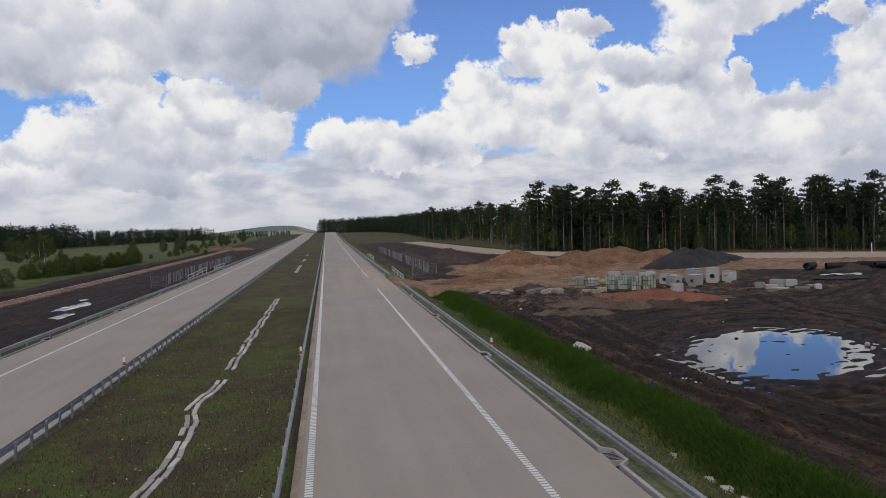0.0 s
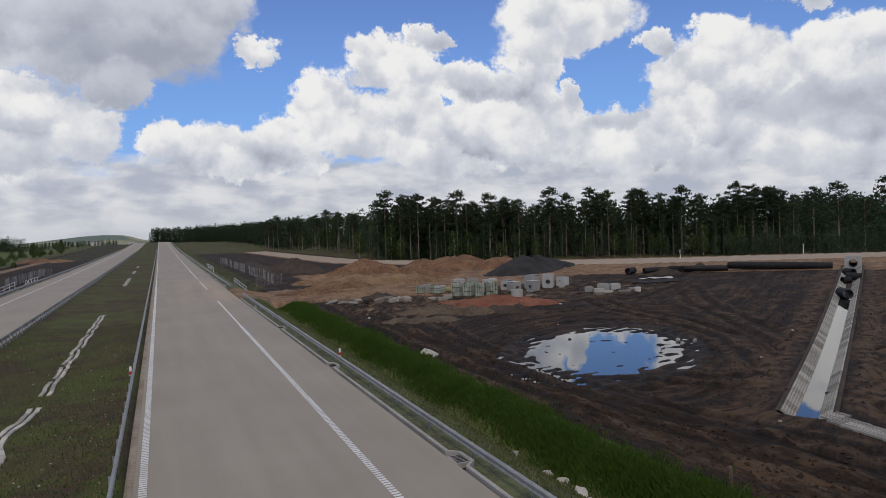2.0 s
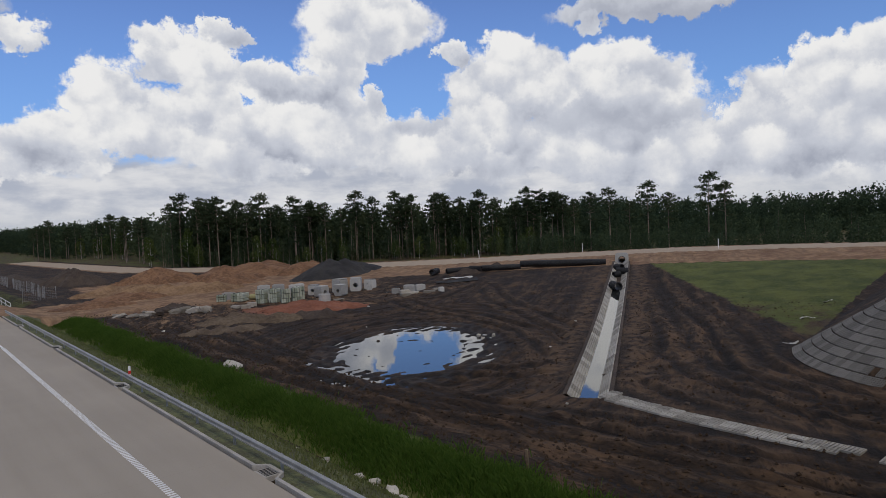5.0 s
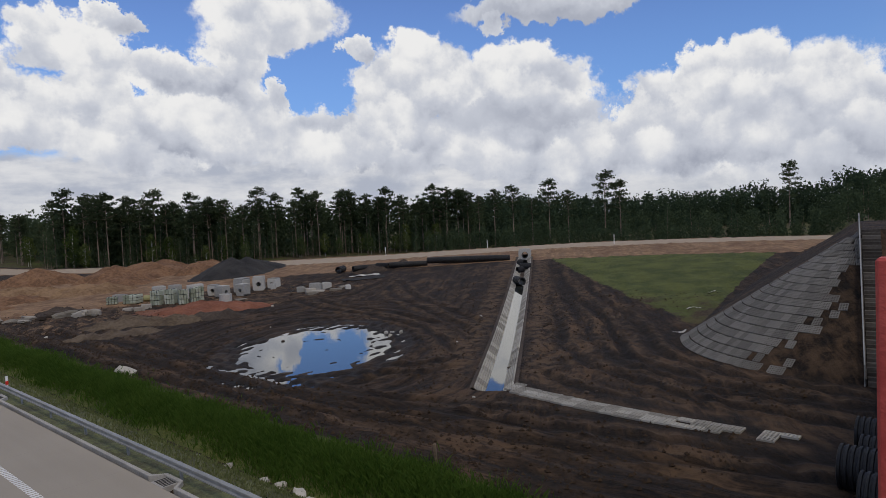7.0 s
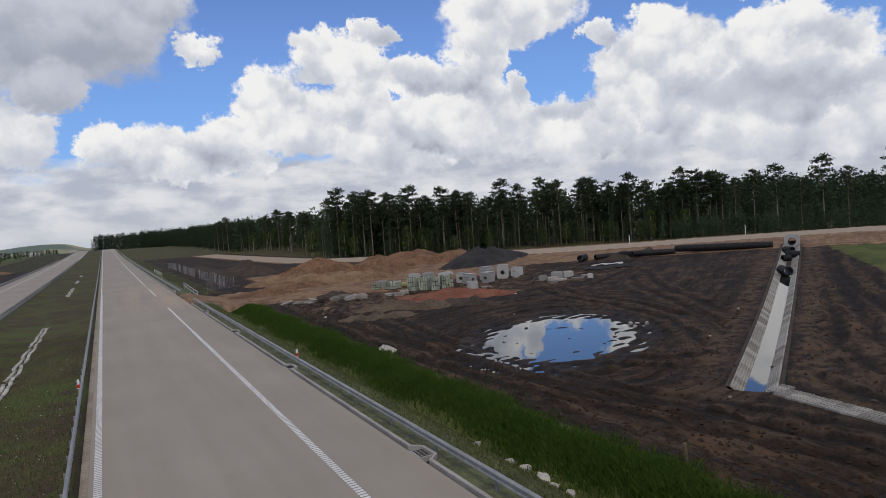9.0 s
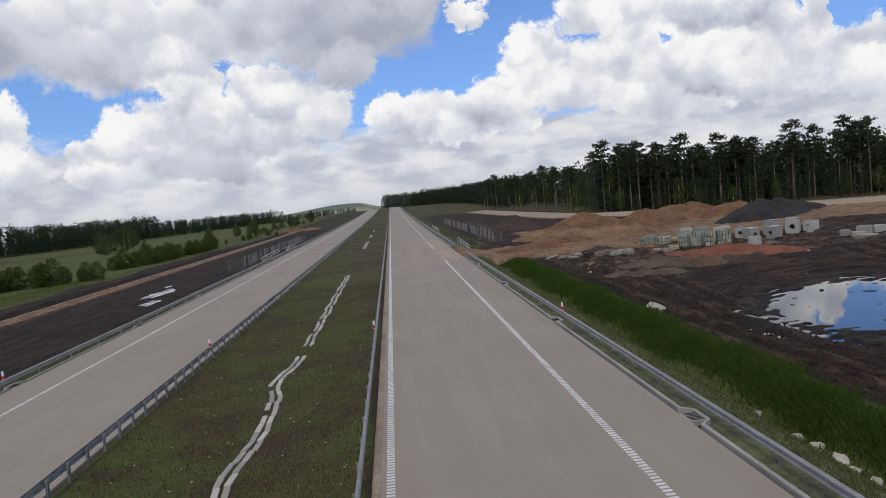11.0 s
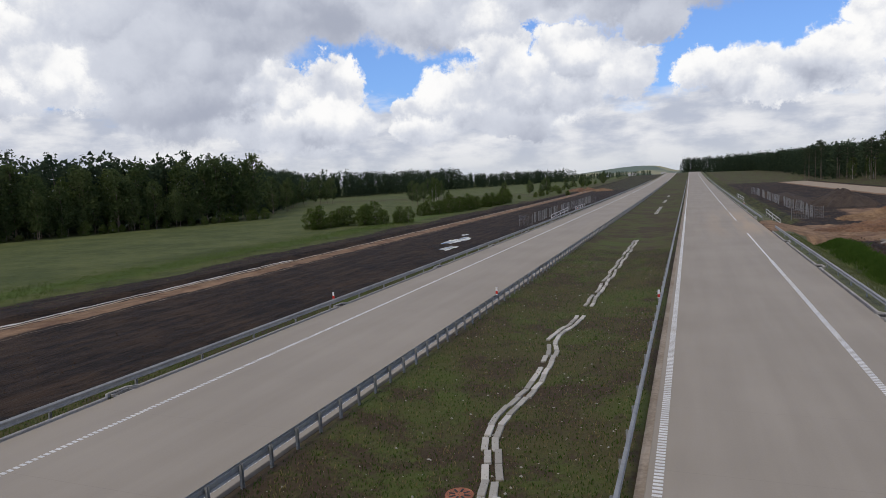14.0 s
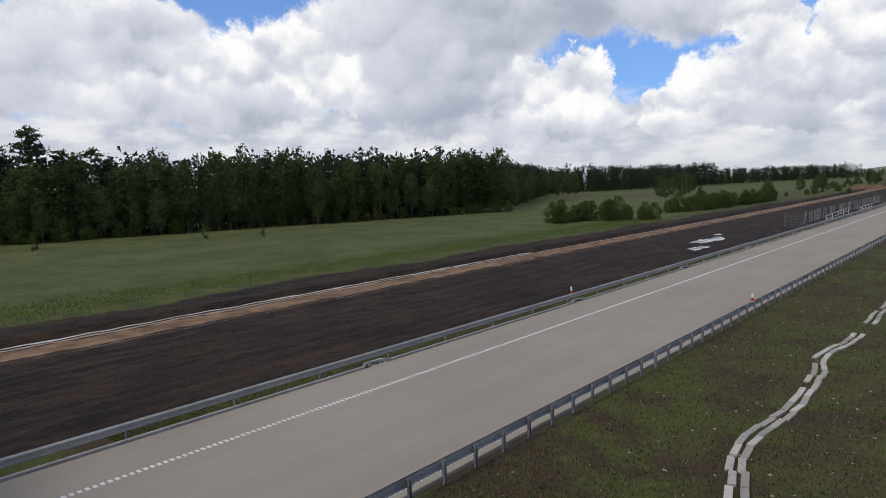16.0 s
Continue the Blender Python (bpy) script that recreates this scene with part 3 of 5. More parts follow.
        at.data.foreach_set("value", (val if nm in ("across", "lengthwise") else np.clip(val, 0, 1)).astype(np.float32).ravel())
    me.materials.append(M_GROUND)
    return tagged(new("ground", me), "churned dark mud, sand, sparse grass and meadow round a new motorway", "ground", kind="structure")


build_ground()


def mesh_object(name, verts, faces, mat, smooth=False, parent=None, label=""):
    me = bpy.data.meshes.new(name)
    me.from_pydata([tuple(v) for v in verts], [], [tuple(f) for f in faces])
    if smooth:
        me.polygons.foreach_set("use_smooth", [True] * len(me.polygons))
    me.materials.append(mat)
    ob = new(name, me)
    if parent is not None:
        ob.parent = parent
    if label:
        ob["label"] = label
    return ob


def part(name, bm, mat, parent=None, label="", smooth=False):
    me = bpy.data.meshes.new(name)
    bm.to_mesh(me)
    bm.free()
    if smooth:
        me.polygons.foreach_set("use_smooth", [True] * len(me.polygons))
    me.materials.append(mat)
    ob = new(name, me)
    if parent is not None:
        ob.parent = parent
    if label:
        ob["label"] = label
    return ob


def box(bm, x0, x1, y0, y1, z0, z1, bevel=0.0):
    r = bmesh.ops.create_cube(bm, size=1.0, matrix=Matrix.Translation(((x0 + x1) / 2, (y0 + y1) / 2, (z0 + z1) / 2)) @ Matrix.Diagonal((x1 - x0, y1 - y0, z1 - z0, 1)))
    if bevel:
        es = list({e for v in r["verts"] for e in v.link_edges})
        bmesh.ops.bevel(bm, geom=es, offset=bevel, segments=1, affect="EDGES")
    return r["verts"]


def loft(profile, ys, closed=False):
    """A profile in x, z carried along the motorway."""
    V, F = [], []
    k = len(profile)
    for y in ys:
        r = float(rise(np.array(float(y))))
        V += [(x, y, z + r) for x, z in profile]
    for j in range(len(ys) - 1):
        for i in range(k if closed else k - 1):
            a, b = j * k + i, j * k + (i + 1) % k
            F.append((a, b, b + k, a + k))
    return V, F


def stretch(a, b):
    """Stations along the motorway."""
    ys = [a]
    while ys[-1] < b:
        ys.append(min(b, ys[-1] + (12 if ys[-1] > 110 else 40)))
    return ys


# carriageways: concrete slabs a quarter metre thick
LA, LB, LC = -0.82, 6.27, 8.95  # right carriageway: inner line, outer line, edge
LD, LE, LI = -19.0, -21.55, -12.05  # left carriageway: outer line, edge, inner line
RAIL_R, RAIL_M, RAIL_N, RAIL_L = 9.75, -1.72, -11.38, -22.05


def carriageway(name, x0, x1):
    V, F = loft([(x0, -0.35), (x0, -0.02), (x0 + 0.02, 0.0), (x1 - 0.02, 0.0), (x1, -0.02), (x1, -0.35)], stretch(-80, 720))
    return tagged(mesh_object(name, V, F, M_ROAD), "pale grey-brown concrete motorway carriageway without traffic", "road", kind="structure")


carriageway("road_1", -1.12, LC)
carriageway("road_2", LE, -11.7)


def line(name, x, w, y0, y1):
    V, F = loft([(x - w / 2, 0.0), (x - w / 2, 0.006), (x + w / 2, 0.006), (x + w / 2, 0.0)], stretch(y0, y1))
    return tagged(mesh_object(name, V, F, M_LINE), "white painted carriageway edge line", "road marking", kind="structure")


for nm, x, y0, y1 in (("line_1", LA, 120, 700), ("line_2", LB, 60, 84), ("line_3", LB, 104, 122), ("line_4", LB, 130, 700), ("line_5", LD, 60, 700), ("line_6", LI, 60, 700)):
    line(nm, x, 0.15, y0, y1)


def rumble(name, x, y0, y1, half):
    """The profiled stretch of an edge line: raised white bars across it, joined."""
    V, F = [], []
    y = y0
    while y < y1:
        b = len(V)
        V += [(x + sx * half, y + sy * 0.056, z) for z in (0.0, 0.009) for sx, sy in ((-1, -1), (1, -1), (1, 1), (-1, 1))]
        F += [(b + 4, b + 5, b + 6, b + 7), (b, b + 1, b + 5, b + 4), (b + 1, b + 2, b + 6, b + 5), (b + 2, b + 3, b + 7, b + 6), (b + 3, b, b + 4, b + 7)]
        y += 0.2
    return tagged(mesh_object(name, V, F, M_LINE), "raised white bars of a profiled edge line", "road marking", kind="stuff")


for x in (LA, LB, LD, LI):
    rumble("rumble_strip", x, 2.0, 120.0 if x == LA else 60.0, 0.1 if x in (LD, LI) else 0.125)


# kerbs with a bay round each gully
def kerb(name, x, side, y0, y1, bays):
    """A low concrete kerb that steps out round the gullies."""
    pts = [(0, y0)]
    for b in bays:
        if y0 < b < y1:
            pts += [(0, b - 0.85), (0.36, b - 0.5), (0.36, b + 0.5), (0, b + 0.85)]
    pts += [(0, y) for y in np.arange(120, y1, 20.0) if y > y0 + 20 and y < y1]
    pts = sorted(pts, key=lambda q: q[1]) + [(0, y1)]
    V, F = [], []
    prof = ((0.0, -0.3), (0.0, 0.035), (0.015, 0.05), (0.125, 0.05), (0.14, 0.035), (0.14, -0.3))
    k = len(prof)
    for o, y in pts:
        r = float(rise(np.array(float(y))))
        V += [(x + side * (o + px), y, pz + r) for px, pz in prof]
    for j in range(len(pts) - 1):
        for i in range(k - 1):
            a, b = j * k + i, j * k + i + 1
            F.append((a, b, b + k, a + k) if side > 0 else (a + k, b + k, b, a))
    F += [tuple(range(k)), tuple(range(len(V) - k, len(V)))]
    return tagged(mesh_object(name, V, F, M_KERB), "low pale concrete kerb along the carriageway edge", "kerb", kind="structure")


GULLIES = [2.3 + 18.05 * i for i in range(0, 17)]
kerb("kerb_1", LC + 0.14, 1, -30, 86, GULLIES)
kerb("kerb_2", LC + 0.14, 1, 106, 320, GULLIES)
kerb("kerb_3", LE - 0.14, -1, -30, 330, [g - 1.0 for g in GULLIES])


def gully(x, y):
    r = float(rise(np.array(float(y))))
    top = tagged(new("gully"), "cast-iron road gully grate beside the kerb", "drain", group="road gullies")
    top.location = (x, y, r - 0.2)
    bm = bmesh.new()
    box(bm, -0.3, 0.3, -0.4, 0.4, 0, 0.185)
    part("gully_frame", bm, M_KERB, top)
    bm = bmesh.new()
    for i in range(6):
        box(bm, -0.22, 0.22, -0.33 + i * 0.12, -0.27 + i * 0.12, 0.186, 0.196)
    part("grate", bm, M_GRAVEL, top, "dark iron grate")
    return top


g0 = gully(LC + 0.3, GULLIES[1])
for g in GULLIES[2:6]:
    if not 86 < g < 106:
        copy_thing(g0, pose(LC + 0.3, g, -0.2))
for g in GULLIES[1:6]:
    copy_thing(g0, pose(LE - 0.3, g - 1.0, -0.2))


# guard rails: a folded steel beam on posts
W_BEAM = [(0.0, 0.43), (0.035, 0.45), (0.08, 0.47), (0.08, 0.51), (0.03, 0.54), (0.03, 0.62), (0.08, 0.65), (0.08, 0.69), (0.035, 0.72), (0.0, 0.74)]


def guard_rail(x, face, y0, y1, gap, label, drop=0.0):
    """face: the side (+1 right) to which the beam is turned."""
    top = tagged(new("guard_rail"), label, "guard rail", group="guard rails")
    top.location = (x, y0, -drop)
    prof = [(face * (0.06 + px), z) for px, z in W_BEAM] + [(face * (0.052 + px), z) for px, z in reversed(W_BEAM)]
    V, F = loft(prof, stretch(y0, y1), closed=True)
    mesh_object("beam", [(vx, vy - y0, vz) for vx, vy, vz in V], F, M_STEEL, parent=top)
    # C-shaped post
    c = [(-0.03, -0.05), (0.045, -0.05), (0.045, -0.042), (-0.022, -0.042), (-0.022, 0.042), (0.045, 0.042), (0.045, 0.05), (-0.03, 0.05)]
    V = [(px, py, z) for z in (-0.45, 0.70) for px, py in c]
    F = [(i, (i + 1) % 8, 8 + (i + 1) % 8, 8 + i) for i in range(8)] + [tuple(range(8, 16))]
    me = None
    y = y0 + 0.3
    n = 0
    while y < y1 and n < 290:
        if me is None:
            ob = mesh_object("post", V, F, M_STEEL, parent=top)
            me = ob.data
        else:
            ob = new("post", me)
            ob.parent = top
        ob.location = (0, y - y0, float(rise(np.array(float(y)))))
        y += gap if y < 220 else gap * 2
        n += 1
    return top


guard_rail(RAIL_R, -1, -16, 88, 4.0, "galvanised steel guard rail beside the hard shoulder", 0.2)
guard_rail(RAIL_R, -1, 104, 420, 4.0, "galvanised steel guard rail beyond the earth crossing", 0.2)
guard_rail(RAIL_M, 1, -16, 420, 2.0, "galvanised steel guard rail at the grassy median's edge")
guard_rail(RAIL_N, -1, -16, 360, 1.333, "bluish galvanised guard rail on close posts by the median", 0.06)
guard_rail(RAIL_L, 1, -16, 420, 4.0, "galvanised steel guard rail along the outer shoulder", 0.2)


def delineator(x, y):
    top = tagged(new("delineator"), "small white and red reflector post on the guard rail", "marker post", group="reflector posts")
    top.location = (x, y, 0.48)
    bm = bmesh.new()
    box(bm, -0.06, 0.06, -0.02, 0.02, 0.0, 0.5, 0.012)
    part("post_body", bm, M_WHITE, top)
    bm = bmesh.new()
    box(bm, -0.065, 0.065, -0.027, 0.027, 0.06, 0.24)
    part("reflector", bm, M_RED, top, "red reflective band")
    return top


d0 = delineator(RAIL_R, 38.5)
for x, y in ((RAIL_L, 36.8), (RAIL_N, 38.6), (RAIL_M, 38.5), (RAIL_R, 138.5), (RAIL_L, 136.8)):
    copy_thing(d0, pose(x, y, (0.66 if x in (RAIL_M, RAIL_N) else 0.48) + float(rise(np.array(y)))))


# bare sandy margin between the median's guard rail and the slab
V, F = loft([(-1.40, -0.2), (-1.37, -0.045), (-1.28, -0.02), (-1.12, -0.015), (-1.12, -0.2)], stretch(-60, 420))
tagged(mesh_object("margin_1", V, F, M_MARGIN), "bare sandy margin beside the concrete slab", "margin", kind="structure")

# ---- trees ----
def tuft(V, F, c, s, rng, n=1):
    """A few small leaf clumps: bent three-cornered blades round c."""
    for _ in range(n):
        p = np.array(c) + np.clip(rng.normal(0, 1, 3), -1.5, 1.5) * s
        a, b = rng.normal(0, 1, 3), rng.normal(0, 1, 3)
        a /= np.linalg.norm(a) + 1e-6
        b /= np.linalg.norm(b) + 1e-6
        k = 0.55 * float(np.mean(s)) * rng.uniform(0.7, 1.5)
        i = len(V)
        V += [tuple(p + a * k), tuple(p + b * k), tuple(p - (a + b) * 0.6 * k), tuple(p + np.cross(a, b) * k)]
        F += [(i, i + 1, i + 2), (i, i + 1, i + 3)]


def limb(V, F, a, b, r0, r1, n=5):
    a, b = np.array(a, float), np.array(b, float)
    d = b - a
    u = np.cross(d, (0.3, 0.9, 0.1))
    u /= np.linalg.norm(u) + 1e-9
    w = np.cross(d, u)
    w /= np.linalg.norm(w) + 1e-9
    i = len(V)
    for c, r in ((a, r0), (b, r1)):
        V += [tuple(c + r * (math.cos(t) * u + math.sin(t) * w)) for t in [k * 2 * math.pi / n for k in range(n)]]
    F += [(i + k, i + (k + 1) % n, i + n + (k + 1) % n, i + n + k) for k in range(n)]


def tree_meshes(kind, h, rng, dense=1.0):
    """Trunk and crown of a pine, a spruce or a broad-leaved tree, h metres tall."""
    TV, TF, CV, CF = [], [], [], []
    bend = rng.normal(0, 0.012 * h, 2)

    def axis(t):
        return np.array((bend[0] * t * t, bend[1] * t * t, h * t))
    r = 0.009 * h * (1.2 if kind == "pine" else 0.9)
    seg = 6
    for k in range(seg):
        limb(TV, TF, axis(k / seg) - (np.array((0, 0, 1.2)) if k == 0 else 0), axis((k + 1) / seg), r * (1 - 0.8 * k / seg), r * (1 - 0.8 * (k + 1) / seg), 7)
    if kind == "pine":
        for k in range(int(20 * dense)):
            t = 0.60 + 0.385 * (k / (20 * dense)) + rng.uniform(-0.02, 0.02) if k > 2 else rng.uniform(0.46, 0.6)
            span = (0.15 * h) * (1.04 - ((t - 0.70) / 0.36) ** 2 * 0.95) * rng.uniform(0.5, 1.0)
            a = k * 2.4 + rng.uniform(-0.5, 0.5)
            p = axis(t)
            e = p + np.array((math.cos(a) * span, math.sin(a) * span, span * rng.uniform(0.1, 0.45)))
            limb(TV, TF, p, e, 0.07, 0.02, 4)
            for q, m in ((0.5, 12), (0.78, 20), (1.0, 22)):
                c = p + (e - p) * q
                tuft(CV, CF, c, np.array((0.62, 0.62, 0.2)) * (h / 20), rng, int(m * dense))
        tuft(CV, CF, axis(0.99), np.array((0.5, 0.5, 0.35)) * (h / 20), rng, 30)
    elif kind == "spruce":
        for k in range(int(26 * dense)):
            t = 0.12 + 0.87 * (k + rng.uniform()) / (26 * dense)
            span = 0.17 * h * (1.02 - t) ** 0.8
            for a in np.arange(5) * 1.257 + rng.uniform(0, 6):
                c = axis(t) + np.array((math.cos(a), math.sin(a), -0.3)) * span * rng.uniform(0.35, 0.95)
                tuft(CV, CF, c, np.array((0.55, 0.55, 0.35)) * (h / 18), rng, 4)
    else:
        for k in range(int(75 * dense)):
            t = rng.uniform(0.22, 0.98) if h > 6 else rng.uniform(0.06, 0.97)
            span = 0.2 * h * math.sin(math.pi * min(1, (t - 0.12) / 0.9)) ** 0.7 if h > 6 else 0.42 * h * math.sin(math.pi * min(1, (t + 0.12) / 1.1)) ** 0.6
            a, q = rng.uniform(0, 2 * math.pi), rng.uniform(0.2, 1) ** 0.6
            c = axis(t) + np.array((math.cos(a), math.sin(a), 0)) * span * q
            if k % 5 == 0:
                limb(TV, TF, axis(max(0.1, t - 0.12)), c, 0.05, 0.015, 4)
            tuft(CV, CF, c, np.array((0.5, 0.5, 0.45)) * min(1.25, max(0.62, h / 12)), rng, 11)
    return (TV, TF), (CV, CF)


def tree(name, kind, h, bark, leaf, label, rng, dense=1.0):
    (TV, TF), (CV, CF) = tree_meshes(kind, h, rng, dense)
    top = tagged(new(name), label, "tree")
    mesh_object("trunk", TV, TF, bark, True, top)
    mesh_object("crown", CV, CF, leaf, False, top)
    return top


rng = np.random.default_rng(7)
PINES = [tree("pine_tree", "pine", h, M_BARK, M_PINE, "tall Scots pine with a bare reddish trunk at the forest edge", rng) for h in (18.5, 20, 19, 21, 17.5)]
SPRUCES = [tree("spruce_tree", "spruce", h, M_BARK, M_DARKWOOD, "dark green spruce standing in the forest edge", rng) for h in (13, 16, 10)]
LEAVES = [tree("birch_tree", "broad", h, M_BIRCH, M_LEAF, "young birch with fresh green spring leaves at the forest edge", rng) for h in (8, 11, 14)]
ALDERS = [tree("alder_tree", "broad", h, M_BARK, M_ALDER, "round-headed dull green alder at the meadow's edge", rng, 1.5) for h in (13, 15.5, 17)]
BUSHES = [tree("willow_bush", "broad", h, M_BARK, M_BUSH, "bright green willow bush in the meadow", rng, 1.3) for h in (4.2, 4.8)]


def along(poly, step, jitter):
    """Places along a line of plan points, with some scatter."""
    for (x0, y0), (x1, y1) in zip(poly[:-1], poly[1:]):
        n = max(1, int(math.hypot(x1 - x0, y1 - y0) / step))
        for k in range(n):
            t = (k + rng.uniform(0.1, 0.9)) / n
            yield x0 + (x1 - x0) * t + rng.normal(0, jitter), y0 + (y1 - y0) * t + rng.normal(0, jitter)


USED = set()


def plant(pool, x, y, scale=1.0):
    src = pool[int(rng.integers(len(pool)))]
    z = float(height(x, y)) - 0.1
    k = scale * rng.uniform(0.88, 1.1) * (1 - 0.14 * float(sst(75, 115, x) * sst(105, 118, y)))
    m = pose(x, y, z, 0, 0, rng.uniform(0, 360))
    if src.name in USED:
        ob = copy_thing(src, m)
    else:
        USED.add(src.name)
        ob = src
        ob.matrix_basis = m
    ob.scale = (k, k, k)
    return ob


EDGE_R = [(61, 197), (95, 172), (128, 147), (150, 116)]  # tall pines on the east side
EDGE_RN = [(46, 335), (66, 300), (66, 215)]
EDGE_L = [(-178, -40), (-156, 36), (-143, 80), (-118, 158)]
for x, y in along(EDGE_R, 3.6, 1.3):
    plant(PINES, x, y, 1.04)
for x, y in along([(x + 4, y + 5) for x, y in EDGE_R], 3.0, 2.0):
    plant(PINES + SPRUCES[:1], x, y, 1.06)
for x, y in along(EDGE_R, 2.6, 1.6):
    plant(SPRUCES + SPRUCES + LEAVES, x - 0.5, y - 0.5, 0.8)
for x, y in along([(x - 3, y - 3) for x, y in EDGE_R], 5.0, 1.5):
    plant(SPRUCES[2:] + ALDERS[:1] + LEAVES, x, y, 0.5)
for x, y in along([(x - 2, y - 2.5) for x, y in EDGE_R], 3.0, 1.2):
    plant(SPRUCES, x, y, rng.uniform(0.35, 0.62))
for x, y in along([(136, 118), (147, 92), (154, 60), (158, 20), (160, -40)], 3.0, 1.5):
    plant(SPRUCES + SPRUCES + LEAVES[:1], x, y, rng.uniform(0.4, 0.7))
for x, y in along([(-56, 235), (-64, 330), (-58, 470)], 5.0, 4.0):
    plant(BUSHES + ALDERS[:1], x, y, rng.uniform(0.35, 0.6))
for x, y in along(EDGE_RN, 4.0, 1.5):
    plant(PINES + LEAVES[1:] + ALDERS[:1], x, y, 0.8)
for x, y in ((143, 100), (146, 96), (149, 92.5), (151, 88), (158, 81), (160, 77.5), (140, 104)):
    plant(PINES, x, y, 0.88)
plant(PINES, 285, 66, 1.2)
for x, y in along(EDGE_L[1:], 3.4, 1.2):
    plant(ALDERS + ALDERS + LEAVES[2:], x, y, 1.0)
for x, y in along(EDGE_L[:2], 5.0, 1.5):
    plant(PINES + PINES + LEAVES[1:], x, y, 1.1)
for x, y in along([(x - 6, y + 4) for x, y in EDGE_L], 3.2, 1.5):
    plant(SPRUCES[:2] if y > 62 else PINES, x, y, 1.22 if y > 62 else 1.1)
for x, y in along([(x + 2, y - 1) for x, y in EDGE_L[1:]], 3.6, 1.2):
    plant(ALDERS, x, y, rng.uniform(0.6, 0.85))
for x, y in along([(x + 4, y - 2) for x, y in EDGE_L[1:]], 2.6, 1.0):
    plant(BUSHES + ALDERS[:1], x, y, rng.uniform(0.4, 0.75))
for x, y in along(EDGE_L[1:], 4.5, 1.2):
    plant(ALDERS[:1] + LEAVES[:1], x + 3, y - 1, 0.5)
for x, y in along([(-126, 172), (-150, 215), (-160, 270)], 6.0, 3.0):
    plant(ALDERS, x, y, 0.75)
for x, y in along([(-90, 210), (-100, 260), (-120, 300)], 7.0, 4.0):
    plant(ALDERS + LEAVES, x, y, 0.62)
for x, y in along([(-73, 112), (-66, 120), (-56, 128)], 1.3, 1.3):
    plant(BUSHES, x, y, rng.uniform(0.6, 1.0))
for x, y in along([(-62, 148), (-58, 168), (-57, 215)], 2.0, 1.6):
    plant(BUSHES, x, y, rng.uniform(0.6, 1.0))
for x, y, k in ((-118, 33, 0.7), (-150, 40, 1.3), (-146, 46, 1.1), (-110, 58, 0.8), (-104, 66, 0.5)):
    plant(BUSHES if k > 1 else LEAVES[:1], x, y, k if k > 1 else k * 0.6)


def woods(name, spots, label):
    """Far or inner woods as one mass of many small clumps and trunks."""
    CV, CF = [], []
    for x, y, h, full in spots:
        h = h * (1 - 0.14 * float(sst(75, 115, x) * sst(105, 118, y)))
        z = float(height(x, y))
        tip = rng.uniform(0.9, 1.05)
        n = 22
        for k in range(n):
            t = (k + 0.5) / n
            r = h * 0.13 * (1.05 - t) ** 0.5
            a = rng.uniform(0, 6.28)
            c = (x + math.cos(a) * r * rng.uniform(0.2, 1), y + math.sin(a) * r * rng.uniform(0.2, 1), z + h * tip * (full + (1 - full) * t))
            tuft(CV, CF, c, np.array((1.1, 1.1, 0.9)) * h / 15, rng, 7)
    ob = mesh_object(name, CV, CF, M_DARKWOOD)
    return tagged(ob, label, "woods", kind="stuff")


def deep(poly, ox, oy, rows, step, h, full=0.05):
    out = []
    for k in range(rows):
        for x, y in along([(px + ox * (k + 1), py + oy * (k + 1)) for px, py in poly], step, 1.8):
            out.append((x, y, h * rng.uniform(0.8, 1.1), full))
    return out


woods("forest", deep(EDGE_R, 4, 5, 5, 2.4, 17) + deep(EDGE_RN, 8, 3, 4, 4.0, 14), "dense dark pine forest behind the first row of trunks")
woods("forest", deep([(152, 112), (215, 125), (260, 110), (320, 86), (345, -60)], 7, 8, 3, 3.2, 15) + deep([(176, 136), (240, 150), (284, 134), (344, 110), (370, -50)], 7, 8, 3, 3.2, 19), "dense dark pine forest beyond the haul road")
woods("forest", deep([(146, 106), (160, 70), (166, 30), (168, -60)], 5, 1, 3, 2.6, 8.0), "dense young dark conifers beyond the haul road")
woods("forest", deep([(122, 118), (131, 84), (137, 50), (140, 10), (142, -60)], 3, 1, 3, 2.2, 6.0), "low young conifers along the haul road")
woods("forest", deep(EDGE_L, -5, 3, 5, 2.8, 17), "dense dark mixed forest behind the meadow")
woods("forest", deep([(-124, 168), (-215, 330), (-160, 480)], -7, 7, 5, 3.6, 15) + deep([(-160, 480), (-100, 640)], -7, 7, 4, 3.6, 11), "distant dark treeline beyond the meadow")
woods("scrub", deep([(-48, 520), (-120, 560), (-230, 640)], -4, 30, 4, 5.0, 5.0), "low dark scrub across the far fields")
woods("scrub", deep([(-45, 900), (-150, 980), (-420, 1000)], -4, 60, 4, 7.0, 8.0), "far hedges and copses below the hill")
woods("forest", deep([(-15, 905), (30, 870), (75, 820)], 3, 8, 3, 3.0, 19), "distant dark pine wood beyond the crest of the motorway")
woods("forest", deep([(12, 700), (50, 660), (60, 480), (50, 345)], 7, 5, 5, 3.5, 15), "distant dark pine wood beside the motorway")

# ---- building site ----
def ground_z(x, y):
    return float(height(x, y))


